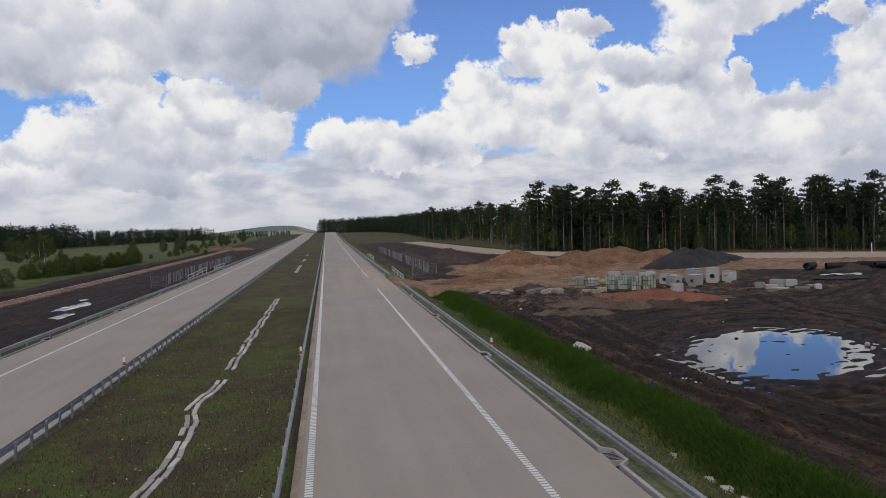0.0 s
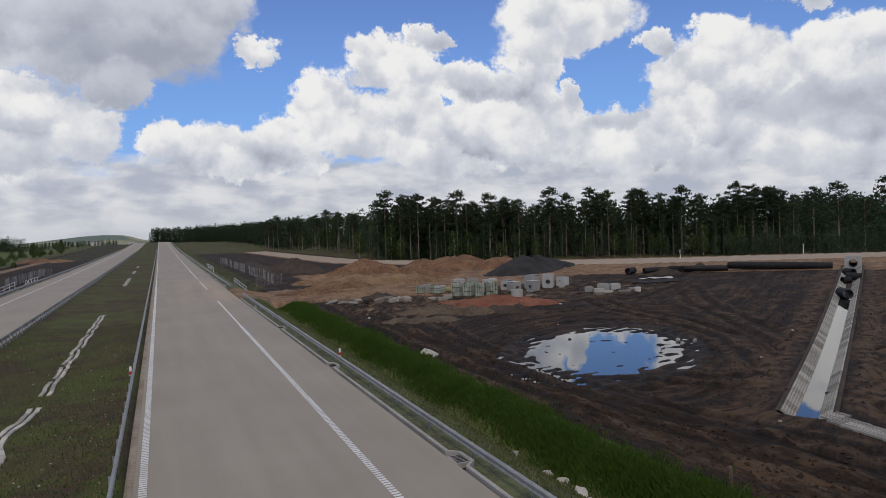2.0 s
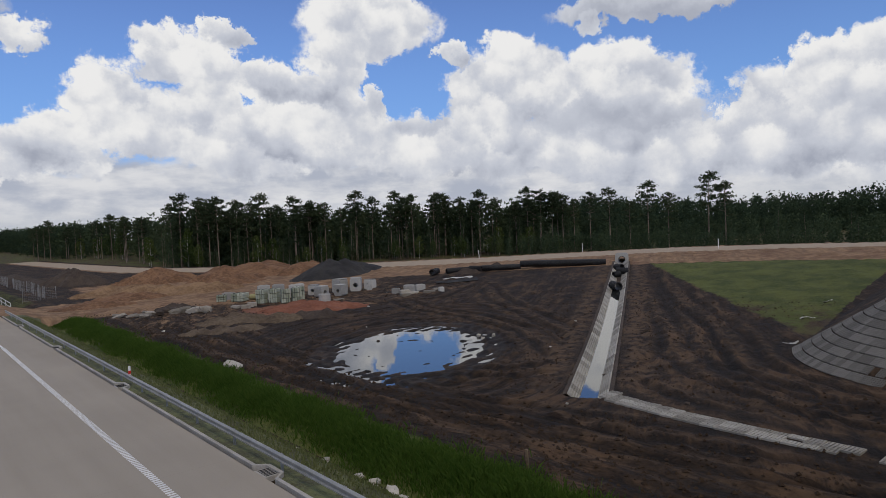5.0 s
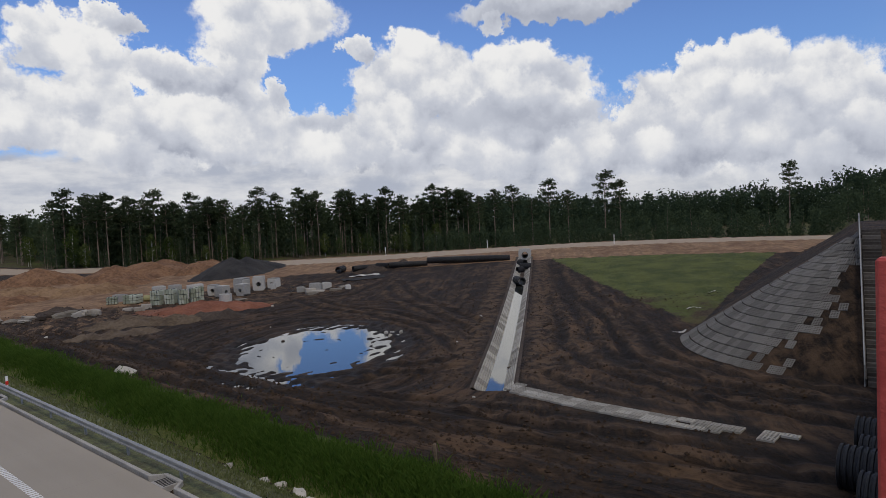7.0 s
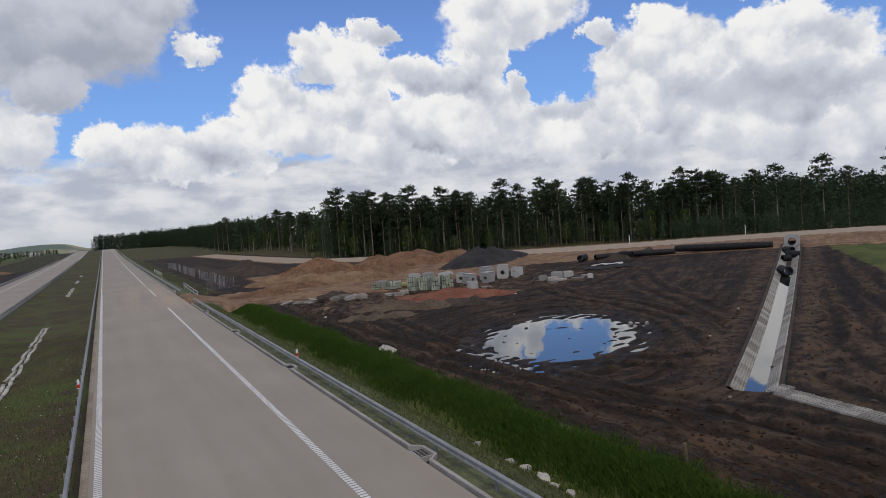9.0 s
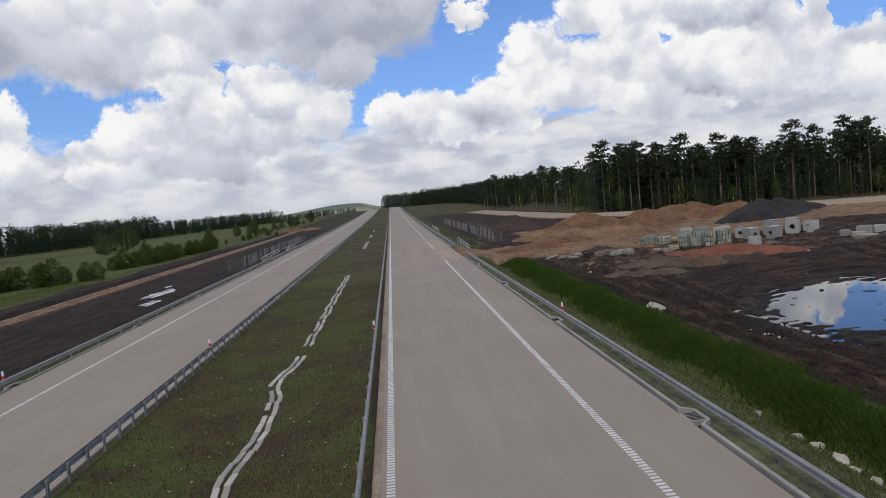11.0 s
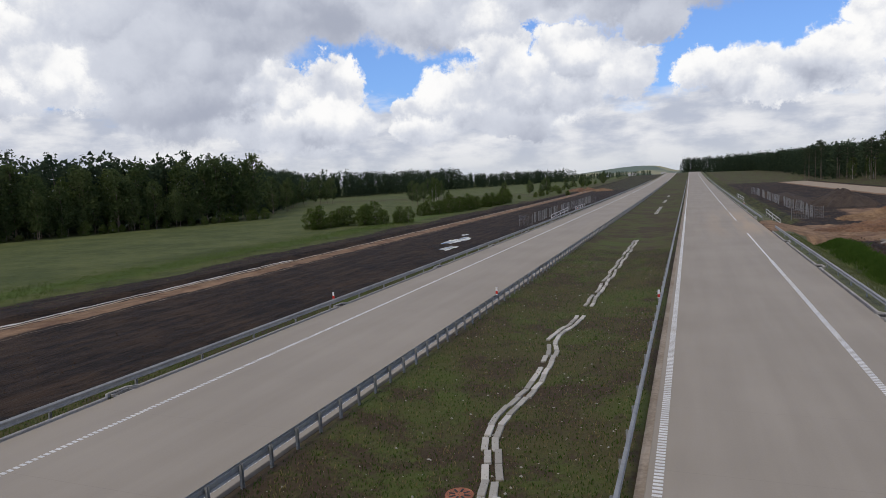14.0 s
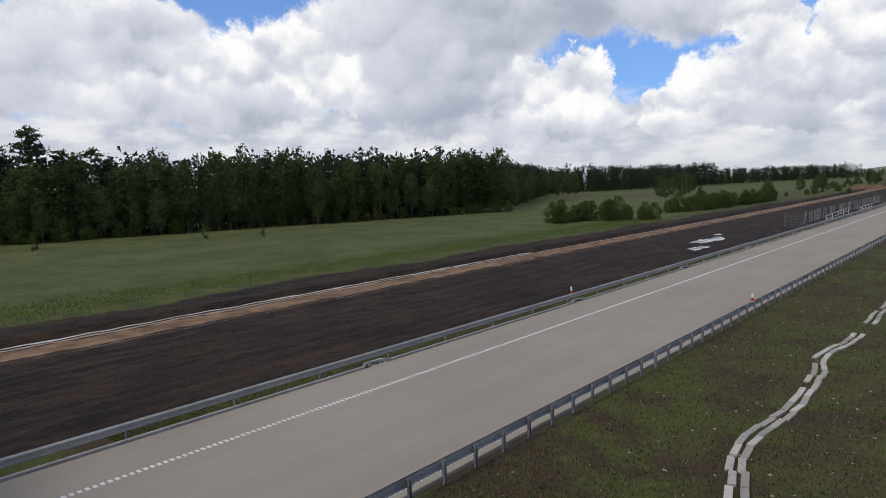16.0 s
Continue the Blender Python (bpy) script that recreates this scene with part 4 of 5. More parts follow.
def heap(name, x, y, rx, ry, h, mat, label, category="heap", lumps=3, turn=0.0, seed=0, rill=1.0):
    """A tipped heap: several run-out cones merged, with rilled sides."""
    r = np.random.default_rng(seed + 11)
    n, m = 96, 34
    cs = [(r.uniform(-0.55, 0.55), r.uniform(-0.4, 0.4), r.uniform(0.55, 1.0), r.uniform(0.45, 0.8)) for _ in range(lumps)] + [(0, 0, 0.9, 0.95)]
    cs = [(cx, cy, hh, min(rr, 1.06 - math.hypot(cx, cy))) for cx, cy, hh, rr in cs]
    q, a = np.meshgrid(np.arange(m + 1) * 1.12 / m, np.arange(n) * 2 * math.pi / n, indexing="ij")
    u, w = q * np.cos(a), q * np.sin(a)
    u, w = u + 0.05 * wobble(u, w, 5.0, seed), w + 0.05 * wobble(u, w, 5.6, seed + 2.0)
    z = np.zeros_like(q)
    for cx, cy, hh, rr in cs:
        d = np.hypot(u - cx, w - cy)
        t = np.arctan2(w - cy, u - cx)
        gully = 1 + rill * (0.10 * np.sin(t * 9 + seed) + 0.07 * np.sin(t * 21 + 3 * np.sin(t * 4))) * np.clip(d / rr * 1.4, 0, 1)
        z = np.maximum(z, hh - d / rr * hh * gully)
    z = z - 0.16 * z * z
    z = z + rill * (0.03 * wobble(u, w, 9.0, seed) + 0.022 * wobble(u, w, 23.0, seed + 1.0)) * np.minimum(z * 4, 1)
    px, py = x + rx * u * math.cos(turn) - ry * w * math.sin(turn), y + rx * u * math.sin(turn) + ry * w * math.cos(turn)
    pz = height(px, py) + np.maximum(-0.15, h * z - 0.14 * (q > 1))
    i = np.arange((m + 1) * n).reshape(m + 1, n)
    j = np.roll(i, -1, 1)
    F = np.stack([i[:-1].ravel(), j[:-1].ravel(), j[1:].ravel(), i[1:].ravel()], 1).tolist()
    V = np.stack([px.ravel(), py.ravel(), pz.ravel()], 1).tolist()
    return tagged(mesh_object(name, V, F, mat, True), label, category)


heap("sand_mound", 40, 134, 8.5, 6, 4.1, M_SAND, "tall mound of orange-brown sand at the storage yard", seed=1)
heap("sand_mound", 55, 124, 12, 8, 3.5, M_SAND, "broad mound of reddish-brown sand at the storage yard", lumps=5, seed=2)
heap("gravel_mound", 59.5, 101, 7.5, 6, 4.0, M_GRAVEL, "steep mound of dark grey gravel", lumps=1, seed=3, rill=0.25)
heap("gravel_mound", 66, 104, 6.5, 5, 2.6, M_GRAVEL, "lower mound of grey gravel beside the dark one", lumps=1, seed=13, rill=0.3)
heap("soil_mound", 28.5, 150, 6.5, 6, 4.4, M_SOIL, "mound of dark brown topsoil", seed=4)
heap("sand_mound", 30, 113, 9, 5, 1.9, M_SAND_PALE, "low spread bank of pale sand", lumps=5, seed=5)
heap("sand_mound", 37, 105, 8, 4, 2.0, M_SAND_PALE, "low bank of tan sand", lumps=5, seed=6)
heap("sand_mound", 46, 112, 6, 4, 2.0, M_SAND, "low run-out of reddish sand", lumps=4, seed=7)
heap("soil_mound", 36.5, 66, 6.5, 3.0, 1.3, M_REDSOIL, "low mound of brick-red soil before the blocks", lumps=4, seed=8, turn=-0.6)
heap("soil_mound", 26.6, 64, 4.0, 2.3, 1.25, M_BROWN, "low mound of dull brown soil", lumps=4, seed=9, turn=-0.4)
heap("soil_mound", 29.6, 60.8, 2.7, 1.7, 1.1, M_BROWN, "small mound of dull tan soil", lumps=3, seed=10, turn=-0.4)
heap("soil_mound", 33.4, 59.8, 2.9, 1.6, 1.0, M_SOIL, "small mound of dark crumbly soil", lumps=4, seed=17, turn=-0.5)
heap("soil_mound", 23.2, 59.0, 4.0, 1.8, 0.5, M_BROWN, "low spill of brown soil beside the tracks", lumps=4, seed=18, turn=-0.4)
heap("soil_mound", 25.6, 80.6, 2.6, 1.6, 1.2, M_SOIL, "dark heap of earth and roots behind the rubble", lumps=4, seed=19)
heap("soil_mound", 69.0, 75.5, 4.2, 1.6, 1.1, M_SOIL, "dark ragged heap of earth beside the pipes", lumps=5, seed=20, turn=-0.7)
heap("soil_mound", 74.0, 74.0, 2.2, 1.4, 1.2, M_SOIL, "small dark heap of earth at the pipe's end", lumps=3, seed=21, turn=-0.7)
heap("sand_mound", 20.5, 96, 5.5, 3.0, 1.0, M_SAND, "low orange bank of sand on the crossing", lumps=5, seed=22)
heap("sand_mound", 26, 102, 6.5, 3.0, 1.3, M_SAND, "low orange bank of sand beside the crossing", lumps=5, seed=23, turn=0.3)
heap("sand_mound", 63, 116, 7, 5, 2.6, M_SAND, "reddish-brown shoulder of sand behind the gravel", lumps=4, seed=24)
heap("soil_mound", 22, 175, 3, 28, 2.4, M_SOIL, "long bank of dark topsoil beside the haul road", lumps=6, seed=14, turn=0.1)
heap("sand_mound", -48, 312, 7, 9, 2.2, M_SAND, "far mound of orange sand beside the meadow", lumps=4, seed=15)
heap("sand_mound", -37, 300, 5, 6, 1.8, M_SAND_PALE, "far mound of pale sand beside the meadow", lumps=3, seed=16)


# the pond
V = [(POND[0], POND[1], -1.03)]
for i in range(64):
    u, w = 12.0 * math.cos(i * math.pi / 32), 7.3 * math.sin(i * math.pi / 32)
    V.append((POND[0] + (u - w) * math.cos(radians(45)), POND[1] + (u + w) * math.sin(radians(45)), -1.03))
tagged(mesh_object("water_1", V, [(0, 1 + i, 1 + (i + 1) % 64) for i in range(64)], M_WATER), "large shallow puddle in the mud, mirroring the sky", "puddle", kind="structure")


# lattice slab of openwork concrete: bars with square holes
def lattice(w, l, nx, ny, bar, t):
    V, F = [], []

    def bx(x0, x1, y0, y1):
        b = len(V)
        V.extend([(x0, y0, 0), (x1, y0, 0), (x1, y1, 0), (x0, y1, 0), (x0, y0, t), (x1, y0, t), (x1, y1, t), (x0, y1, t)])
        F.extend([(b + 4, b + 5, b + 6, b + 7), (b, b + 1, b + 5, b + 4), (b + 1, b + 2, b + 6, b + 5), (b + 2, b + 3, b + 7, b + 6), (b + 3, b, b + 4, b + 7)])
    for i in range(nx + 1):
        x = -w / 2 + bar / 2 + i * (w - bar) / nx
        bx(x - bar / 2, x + bar / 2, -l / 2, l / 2)
    for j in range(ny + 1):
        y = -l / 2 + bar / 2 + j * (l - bar) / ny
        for i in range(nx):
            x0 = -w / 2 + bar + i * (w - bar) / nx
            bx(x0, x0 + (w - bar) / nx - bar, y - bar / 2, y + bar / 2)
    return V, F


def along_surface(x, y, heading, off=0.0):
    """A pose lying on the ground at (x, y), its own y axis along the heading."""
    e = 0.25
    nrm = Vector((ground_z(x - e, y) - ground_z(x + e, y), ground_z(x, y - e) - ground_z(x, y + e), 2 * e)).normalized()
    d = Vector((math.cos(heading), math.sin(heading), 0))
    d = (d - nrm * d.dot(nrm)).normalized()
    sx = d.cross(nrm)
    m = Matrix((sx, d, nrm)).transposed().to_4x4()
    m.translation = Vector((x, y, ground_z(x, y))) + nrm * off
    return m


# drain channel: openwork slabs on both banks, water between, a culvert at its head
CH_HEAD = math.atan2(CH_D[1], CH_D[0])
CH_N = np.array((-CH_D[1], CH_D[0]))


def bed_level(s):
    x, y = CH_A + CH_D * s
    return float(right_level(np.array(x), np.array(y))) + 0.0


def channel():
    top = tagged(new("drain_channel"), "drain channel lined with pale openwork concrete slabs, water in it", "drain channel", kind="structure")
    prof = ((-1.5, -0.12), (-1.12, 0.0), (-1.05, -0.03), (-0.3, -0.63), (0.3, -0.63), (1.05, -0.03), (1.12, 0.0), (1.5, -0.12))
    V, F = [], []
    n = len(prof)
    for k in range(71):
        c, z = CH_A + CH_D * k, bed_level(k)
        V += [(c[0] + CH_N[0] * w, c[1] + CH_N[1] * w, z + dz + 0.01) for w, dz in prof]
        if k:
            F += [((k - 1) * n + i, k * n + i, k * n + i + 1, (k - 1) * n + i + 1) for i in range(n - 1)]
    mesh_object("bed", V, F, M_SOIL, parent=top, label="bare dark earth bed")
    V, F = lattice(0.92, 0.97, 6, 4, 0.06, 0.1)
    me = None
    slope = math.degrees(math.atan2(0.6, 0.75))
    for side in (1, -1):
        for k in range(69):
            c = CH_A + CH_D * (k + 0.6) + CH_N * side * 0.68
            climb = math.degrees(math.atan(bed_level(k + 1.1) - bed_level(k + 0.1)))
            if me is None:
                ob = mesh_object("slab", V, F, M_SLAB, parent=top)
                me = ob.data
            else:
                ob = new("slab", me)
                ob.parent = top
            ob.matrix_basis = pose(c[0], c[1], bed_level(k + 0.6) - 0.3, 0, 0, math.degrees(CH_HEAD) - 90) @ pose(0, 0, 0, climb + rng.normal(0, 0.5), 0, 0) @ pose(0, 0, 0, 0, side * slope, rng.normal(0, 0.7))
    V, F = [], []
    for k in range(46):
        c = CH_A + CH_D * (k - 0.2)
        for w in (-0.62, 0.62):
            V.append((c[0] + CH_N[0] * w, c[1] + CH_N[1] * w, bed_level(k) - 0.36))
        if k:
            F.append((2 * k - 2, 2 * k, 2 * k + 1, 2 * k - 1))
    mesh_object("water", V, F, M_WATER, parent=top)
    return top


channel()


def culvert():
    c = CH_A + CH_D * 70.0
    z = ground_z(*(CH_A + CH_D * 69.0))
    top = tagged(new("culvert"), "small concrete culvert headwall with a round black pipe mouth", "culvert")
    top.matrix_basis = pose(c[0], c[1], z - 0.1, 0, 0, math.degrees(CH_HEAD) - 90)
    bm = bmesh.new()
    n = 20
    outer = []
    for i in range(n):
        a = 2 * math.pi * i / n
        q = max(abs(math.cos(a)), abs(math.sin(a)))
        outer.append((1.0 * math.cos(a) / q, 1.0 + 1.0 * math.sin(a) / q))
    inner = [(0.5 * math.cos(2 * math.pi * i / n), 1.0 + 0.5 * math.sin(2 * math.pi * i / n)) for i in range(n)]
    vs = [[bm.verts.new((px, yy, pz)) for px, pz in ring] for yy in (0, 0.3) for ring in (outer, inner)]
    for i in range(n):
        j = (i + 1) % n
        bm.faces.new((vs[0][i], vs[0][j], vs[1][j], vs[1][i]))
        bm.faces.new((vs[2][i], vs[3][i], vs[3][j], vs[2][j]))
        bm.faces.new((vs[0][i], vs[2][i], vs[2][j], vs[0][j]))
    part("headwall", bm, M_CONC, top)
    V, F = [], []
    for yy, r in ((-0.1, 0.5), (-0.1, 0.44), (3.0, 0.44), (3.0, 0.5)):
        V += [(r * math.cos(2 * math.pi * i / n), yy, 1.0 + r * math.sin(2 * math.pi * i / n)) for i in range(n)]
    F = [(k * n + i, k * n + (i + 1) % n, ((k + 1) % 4) * n + (i + 1) % n, ((k + 1) % 4) * n + i) for k in range(4) for i in range(n)]
    mesh_object("pipe", V, F, M_BLACK, parent=top, label="black corrugated pipe")
    return top


culvert()


def corrugated_pipe(x, y, z, length, r, heading, label, tilt=0.0, ring=0.12):
    """A hollow black pipe with ribs, lying along the heading."""
    V, F = [], []
    n = 22
    prof = []
    k = int(length / ring)
    for i in range(k):
        prof += [(i * ring, r * 0.92), (i * ring + ring * 0.3, r * 0.92), (i * ring + ring * 0.42, r), (i * ring + ring * 0.88, r)]
    prof += [(k * ring, r * 0.92), (k * ring, r * 0.84), (0.0, r * 0.84)]
    for u, q in prof:
        V += [(u - length / 2, q * math.cos(2 * math.pi * i / n), q * math.sin(2 * math.pi * i / n)) for i in range(n)]
    m = len(prof)
    F = [(a * n + i, a * n + (i + 1) % n, ((a + 1) % m) * n + (i + 1) % n, ((a + 1) % m) * n + i) for a in range(m) for i in range(n)]
    ob = mesh_object("plastic_pipe", V, F, M_BLACK)
    ob.matrix_basis = pose(x, y, z + r, 0, tilt, math.degrees(heading))
    return tagged(ob, label, "pipe", group="drain pipes")


for s, w, ln, r, hd in ((44, 0.1, 2.2, 0.5, 0.35), (57, -0.35, 1.6, 0.45, 1.5), (61, 0.2, 1.4, 0.5, 0.7), (54.5, 0.3, 1.0, 0.4, 2.2)):
    c = CH_A + CH_D * s + CH_N * w
    corrugated_pipe(c[0], c[1], ground_z(c[0], c[1]) + 0.25, ln, r, CH_HEAD + hd, "short black corrugated pipe dropped in the drain channel")
for x, y, ln, r, hd, z in ((78.2, 63.5, 13.0, 0.5, -1.0, 0), (72.5, 71, 6.0, 0.45, -0.75, 0), (79.2, 64.2, 11.0, 0.45, -1.0, 0), (68.5, 76, 5.0, 0.45, -0.3, 0), (66, 79.5, 3.0, 0.5, 0.6, 0), (70.0, 74.2, 2.2, 0.5, 1.9, 0)):
    corrugated_pipe(x, y, ground_z(x, y), ln, r, hd, "long black plastic drain pipe lying on the sand bank")
for x, y, r in ((26.0, 1.1, 0.66), (22.7, 1.05, 0.7), (24.4, 0.75, 0.66), (21.2, 0.3, 0.66)):
    corrugated_pipe(x, y, ground_z(x, y), 6.0, r, math.pi / 2, "black corrugated drain pipe lying beside the bridge", ring=0.17)


# row of openwork slabs leading from the channel to the bridge
def slab_strip():
    top = tagged(new("slab_strip"), "shallow gutter of openwork concrete slabs sunk in mud", "gutter", kind="structure")
    V, F = lattice(0.38, 0.62, 2, 4, 0.05, 0.09)
    me = None
    for k in range(24):
        y = 19.3 - 0.65 * k
        for row in range(3):
            if k > 12 and rng.uniform() < 0.22 or k > 20 and rng.uniform() < 0.5:
                continue
            x = 26.42 - 0.72 * math.sin(min(1.0, k / 12) * 1.57) + 0.4 * row + 0.03 * max(0, k - 12) + (0.4 if k == 0 else 0)
            m = pose(x, y, ground_z(x, y) + (0.0 if k < 13 else -0.015) + rng.uniform(-0.012, 0.012), rng.normal(0, 0.8), rng.normal(0, 0.8), 0)
            if me is None:
                ob = mesh_object("slab", V, F, M_SLAB, parent=top)
                me = ob.data
            else:
                ob = new("slab", me)
                ob.parent = top
            ob.matrix_basis = m @ pose(0, 0, 0, 0, 0, rng.normal(0, 0.8))


slab_strip()


# paved end slope of the bridge's embankment, with a flight of steps
def slope_paving():
    top = tagged(new("slope_paving"), "grey openwork slabs paving the embankment's end slope", "paving", kind="structure")
    V, F = lattice(0.43, 0.58, 3, 4, 0.05, 0.09)
    me, count = None, 0
    rest_v, rest_f = [], []
    for j in range(19):
        r = 10.4 - 0.55 * j
        if r < 0.4:
            break
        n = max(1, int(r * 1.5 / 0.42))
        for i in range(n + int(5.2 / 0.44)):
            if i < n:
                a = math.pi + 0.16 - (i + 0.5) * 1.5 / n
                x, y = APEX[0] + r * math.cos(a), APEX[1] + r * math.sin(a)
                hd = math.atan2(APEX[1] - y, APEX[0] - x)
            else:
                continue
            silt = (n * (0.30 * (r / 10.4) + 0.04 * math.sin(j * 0.7)) - i) / (0.16 * n)
            if r > 2.0 and rng.uniform() < 0.5 + 0.8 * silt:
                continue  # silted over
            m = along_surface(x, y, hd, rng.uniform(-0.01, 0.02) - 0.05 * max(0.0, min(1.0, 1.2 + silt)))
            if count < 300:
                if me is None:
                    ob = mesh_object("slab", V, F, M_SILTED, parent=top)
                    me = ob.data
                else:
                    ob = new("slab", me)
                    ob.parent = top
                ob.matrix_basis = m
                count += 1
            else:
                b = len(rest_v)
                rest_v += [tuple(m @ Vector(v)) for v in V]
                rest_f += [tuple(b + q for q in f) for f in F]
    if rest_v:
        tagged(mesh_object("slab_rest", rest_v, rest_f, M_SILTED, parent=top), kind="stuff")


slope_paving()


def steps():
    """Concrete steps up the slope, with a rail at the side."""
    top = tagged(new("stair"), "long flight of concrete steps up the embankment with a steel rail", "stairs")
    x0, z0, y0, y1 = 36.25, -0.9, 4.2, 5.15
    top.matrix_basis = pose(x0, y0, z0, 0, 0, 9.3)
    n = 40
    me = None
    for k in range(n):
        bm = bmesh.new()
        if me is None:
            box(bm, 0, 0.34, 0, y1 - y0, -0.1, 0.175, 0.01)
            ob = part("step", bm, M_DARKSTEP, top)
            me = ob.data
        else:
            bm.free()
            ob = new("step", me)
            ob.parent = top
        ob.location = (k * 0.265, 0, k * 0.177 + 0.03)
    bm = bmesh.new()
    L = math.hypot(n * 0.265, n * 0.177)
    box(bm, 0, L, -0.06, 0.0, -0.15, 0.35)
    s1 = part("stringer", bm, M_DARKSTEP, top)
    s1.rotation_euler = (0, -math.atan2(0.177, 0.265), 0)
    s1.location = (0, y1 - y0 + 0.1, 0.1)
    bm = bmesh.new()
    box(bm, 0, L, -0.03, 0.03, 0.0, 0.05, 0.01)
    rl = part("handrail", bm, M_STEEL, top, "galvanised handrail")
    rl.rotation_euler = (0, -math.atan2(0.177, 0.265), 0)
    rl.location = (0, y1 - y0 + 0.12, 1.0)
    pm = None
    for k in range(6):
        if pm is None:
            bm = bmesh.new()
            box(bm, -0.025, 0.025, -0.025, 0.025, -0.1, 1.0)
            ob = part("post", bm, M_STEEL, top)
            pm = ob.data
        else:
            ob = new("post", pm)
            ob.parent = top
        ob.location = (k * 2.1, y1 - y0 + 0.12, k * 2.1 * 0.177 / 0.265)
    return top


steps()


# the bridge underfoot, with a red railing post
def bridge():
    top = tagged(new("bridge"), "concrete bridge deck with a red-painted railing post", "bridge", kind="structure")
    bm = bmesh.new()
    box(bm, -30, 47, -11, 0.22, 5.4, 6.25, 0.04)
    part("deck", bm, M_KERB, top)
    bm = bmesh.new()
    box(bm, 1.97, 2.03, 0.21, 0.262, 5.6, 7.85, 0.008)
    part("post", bm, M_REDPAINT, top, "faded red railing post")
    return top


bridge()


# ---- storage yard ----
def block(kind, x, y, w, h):
    """Precast pieces: solid boxes, chambers with a round mouth, banded stacks, rings."""
    z = ground_z(x, y) - 0.05
    turn = rng.uniform(-25, 15) - 30
    if kind == "cham":
        w, h, turn = w * 0.86, h * 0.84, rng.uniform(-75, 25)
    if kind == "stack":
        top = tagged(new("block_stack"), "banded stack of mossy grey concrete blocks on a pallet", "block stack", group="stacks of blocks")
        bm = bmesh.new()
        for k in (-0.42, 0, 0.42):
            box(bm, -w / 2, w / 2, k * w - 0.05, k * w + 0.05, 0.0, 0.12)
        part("pallet", bm, M_WOOD, top)
        rows = 3
        bh = (h - 0.12) / rows
        for r in range(rows):
            for i in (-1, 1):
                bm = bmesh.new()
                x0 = -w / 2 if i < 0 else 0.02
                box(bm, x0 + 0.01, x0 + w / 2 - 0.02, -w / 2, w / 2, 0.13 + r * bh, 0.13 + (r + 1) * bh - 0.05, 0.03)
                part("layer", bm, M_MOSSY, top)
        for i in (-0.28, 0.28):
            bm = bmesh.new()
            box(bm, i * w - 0.02, i * w + 0.02, -w / 2 - 0.012, w / 2 + 0.012, 0.1, h + 0.012)
            part("strap", bm, M_BLACK, top)
    elif kind == "cham":
        top = tagged(new("drain_chamber"), "pale precast concrete chamber with a round side opening", "drain chamber", group="precast chambers")
        bm = bmesh.new()
        n = 24
        outer, inner = [], []
        for i in range(n):
            a = 2 * math.pi * (i + 0.5) / n
            q = max(abs(math.cos(a)), abs(math.sin(a)))
            outer.append((w / 2 * math.cos(a) / q, h / 2 + h / 2 * math.sin(a) / q))
            inner.append((w * 0.2 * math.cos(a), h * 0.47 + w * 0.2 * math.sin(a)))
        front, back, hole, deep_ring = ([bm.verts.new((px, yy, pz)) for px, pz in ring] for ring, yy in ((outer, -w / 2), (outer, w / 2), (inner, -w / 2), (inner, w * 0.3)))
        for i in range(n):
            j = (i + 1) % n
            bm.faces.new((front[i], front[j], hole[j], hole[i]))
            bm.faces.new((front[j], front[i], back[i], back[j]))
            bm.faces.new((hole[i], hole[j], deep_ring[j], deep_ring[i]))
        bm.faces.new(back)
        bm.faces.new(list(reversed(deep_ring)))
        part("chamber", bm, M_CONC, top)
        bm = bmesh.new()
        box(bm, -w * 0.49, w * 0.49, -w * 0.49, w * 0.49, h + 0.004, h + 0.07, 0.02)
        part("lid", bm, M_CONC, top)
    elif kind == "well":
        n = 28
        V, F = [], []
        for r, zz in ((w / 2, 0.0), (w / 2, h - 0.03), (w / 2 - 0.03, h), (w / 2 - 0.14, h), (w / 2 - 0.14, 0.0)):
            V += [(r * math.cos(2 * math.pi * i / n), r * math.sin(2 * math.pi * i / n), zz) for i in range(n)]
        F = [(a * n + i, a * n + (i + 1) % n, ((a + 1) % 5) * n + (i + 1) % n, ((a + 1) % 5) * n + i) for a in range(5) for i in range(n)]
        top = tagged(mesh_object("well_ring", V, F, M_CONC), "pale round concrete manhole ring at the storage yard", "manhole ring", group="manhole rings")
    elif kind == "ring":
        top = corrugated_pipe(x, y, z, 0.6, w / 2, 1.0, "short black pipe end beside the precast pieces")
        return top
    else:
        nm, lab, mt = {"box": ("concrete_block", "pale grey precast concrete block at the storage yard", M_CONC), "slab": ("concrete_slab", "flat grey precast concrete slab lying in the mud", M_RUBBLE), "sack": ("bulk_bag", "sagging yellowish bulk bag beside the blocks", M_YELLOW)}[kind]
        bm = bmesh.new()
        dpt = w * 0.55 if kind == "box" else w * 0.7
        box(bm, -w / 2, w / 2, -dpt / 2, dpt / 2, 0, h, 0.04 if kind != "sack" else 0.25)
        if kind == "box":
            box(bm, -w * 0.36, w * 0.36, -dpt * 0.3, dpt * 0.3, h, h + 0.07, 0.02)
        top = tagged(part(nm, bm, mt), lab, nm.split("_")[1], group="precast pieces" if kind != "sack" else "")
    top.matrix_basis = pose(x, y, z, 0, 0, turn)
    return top


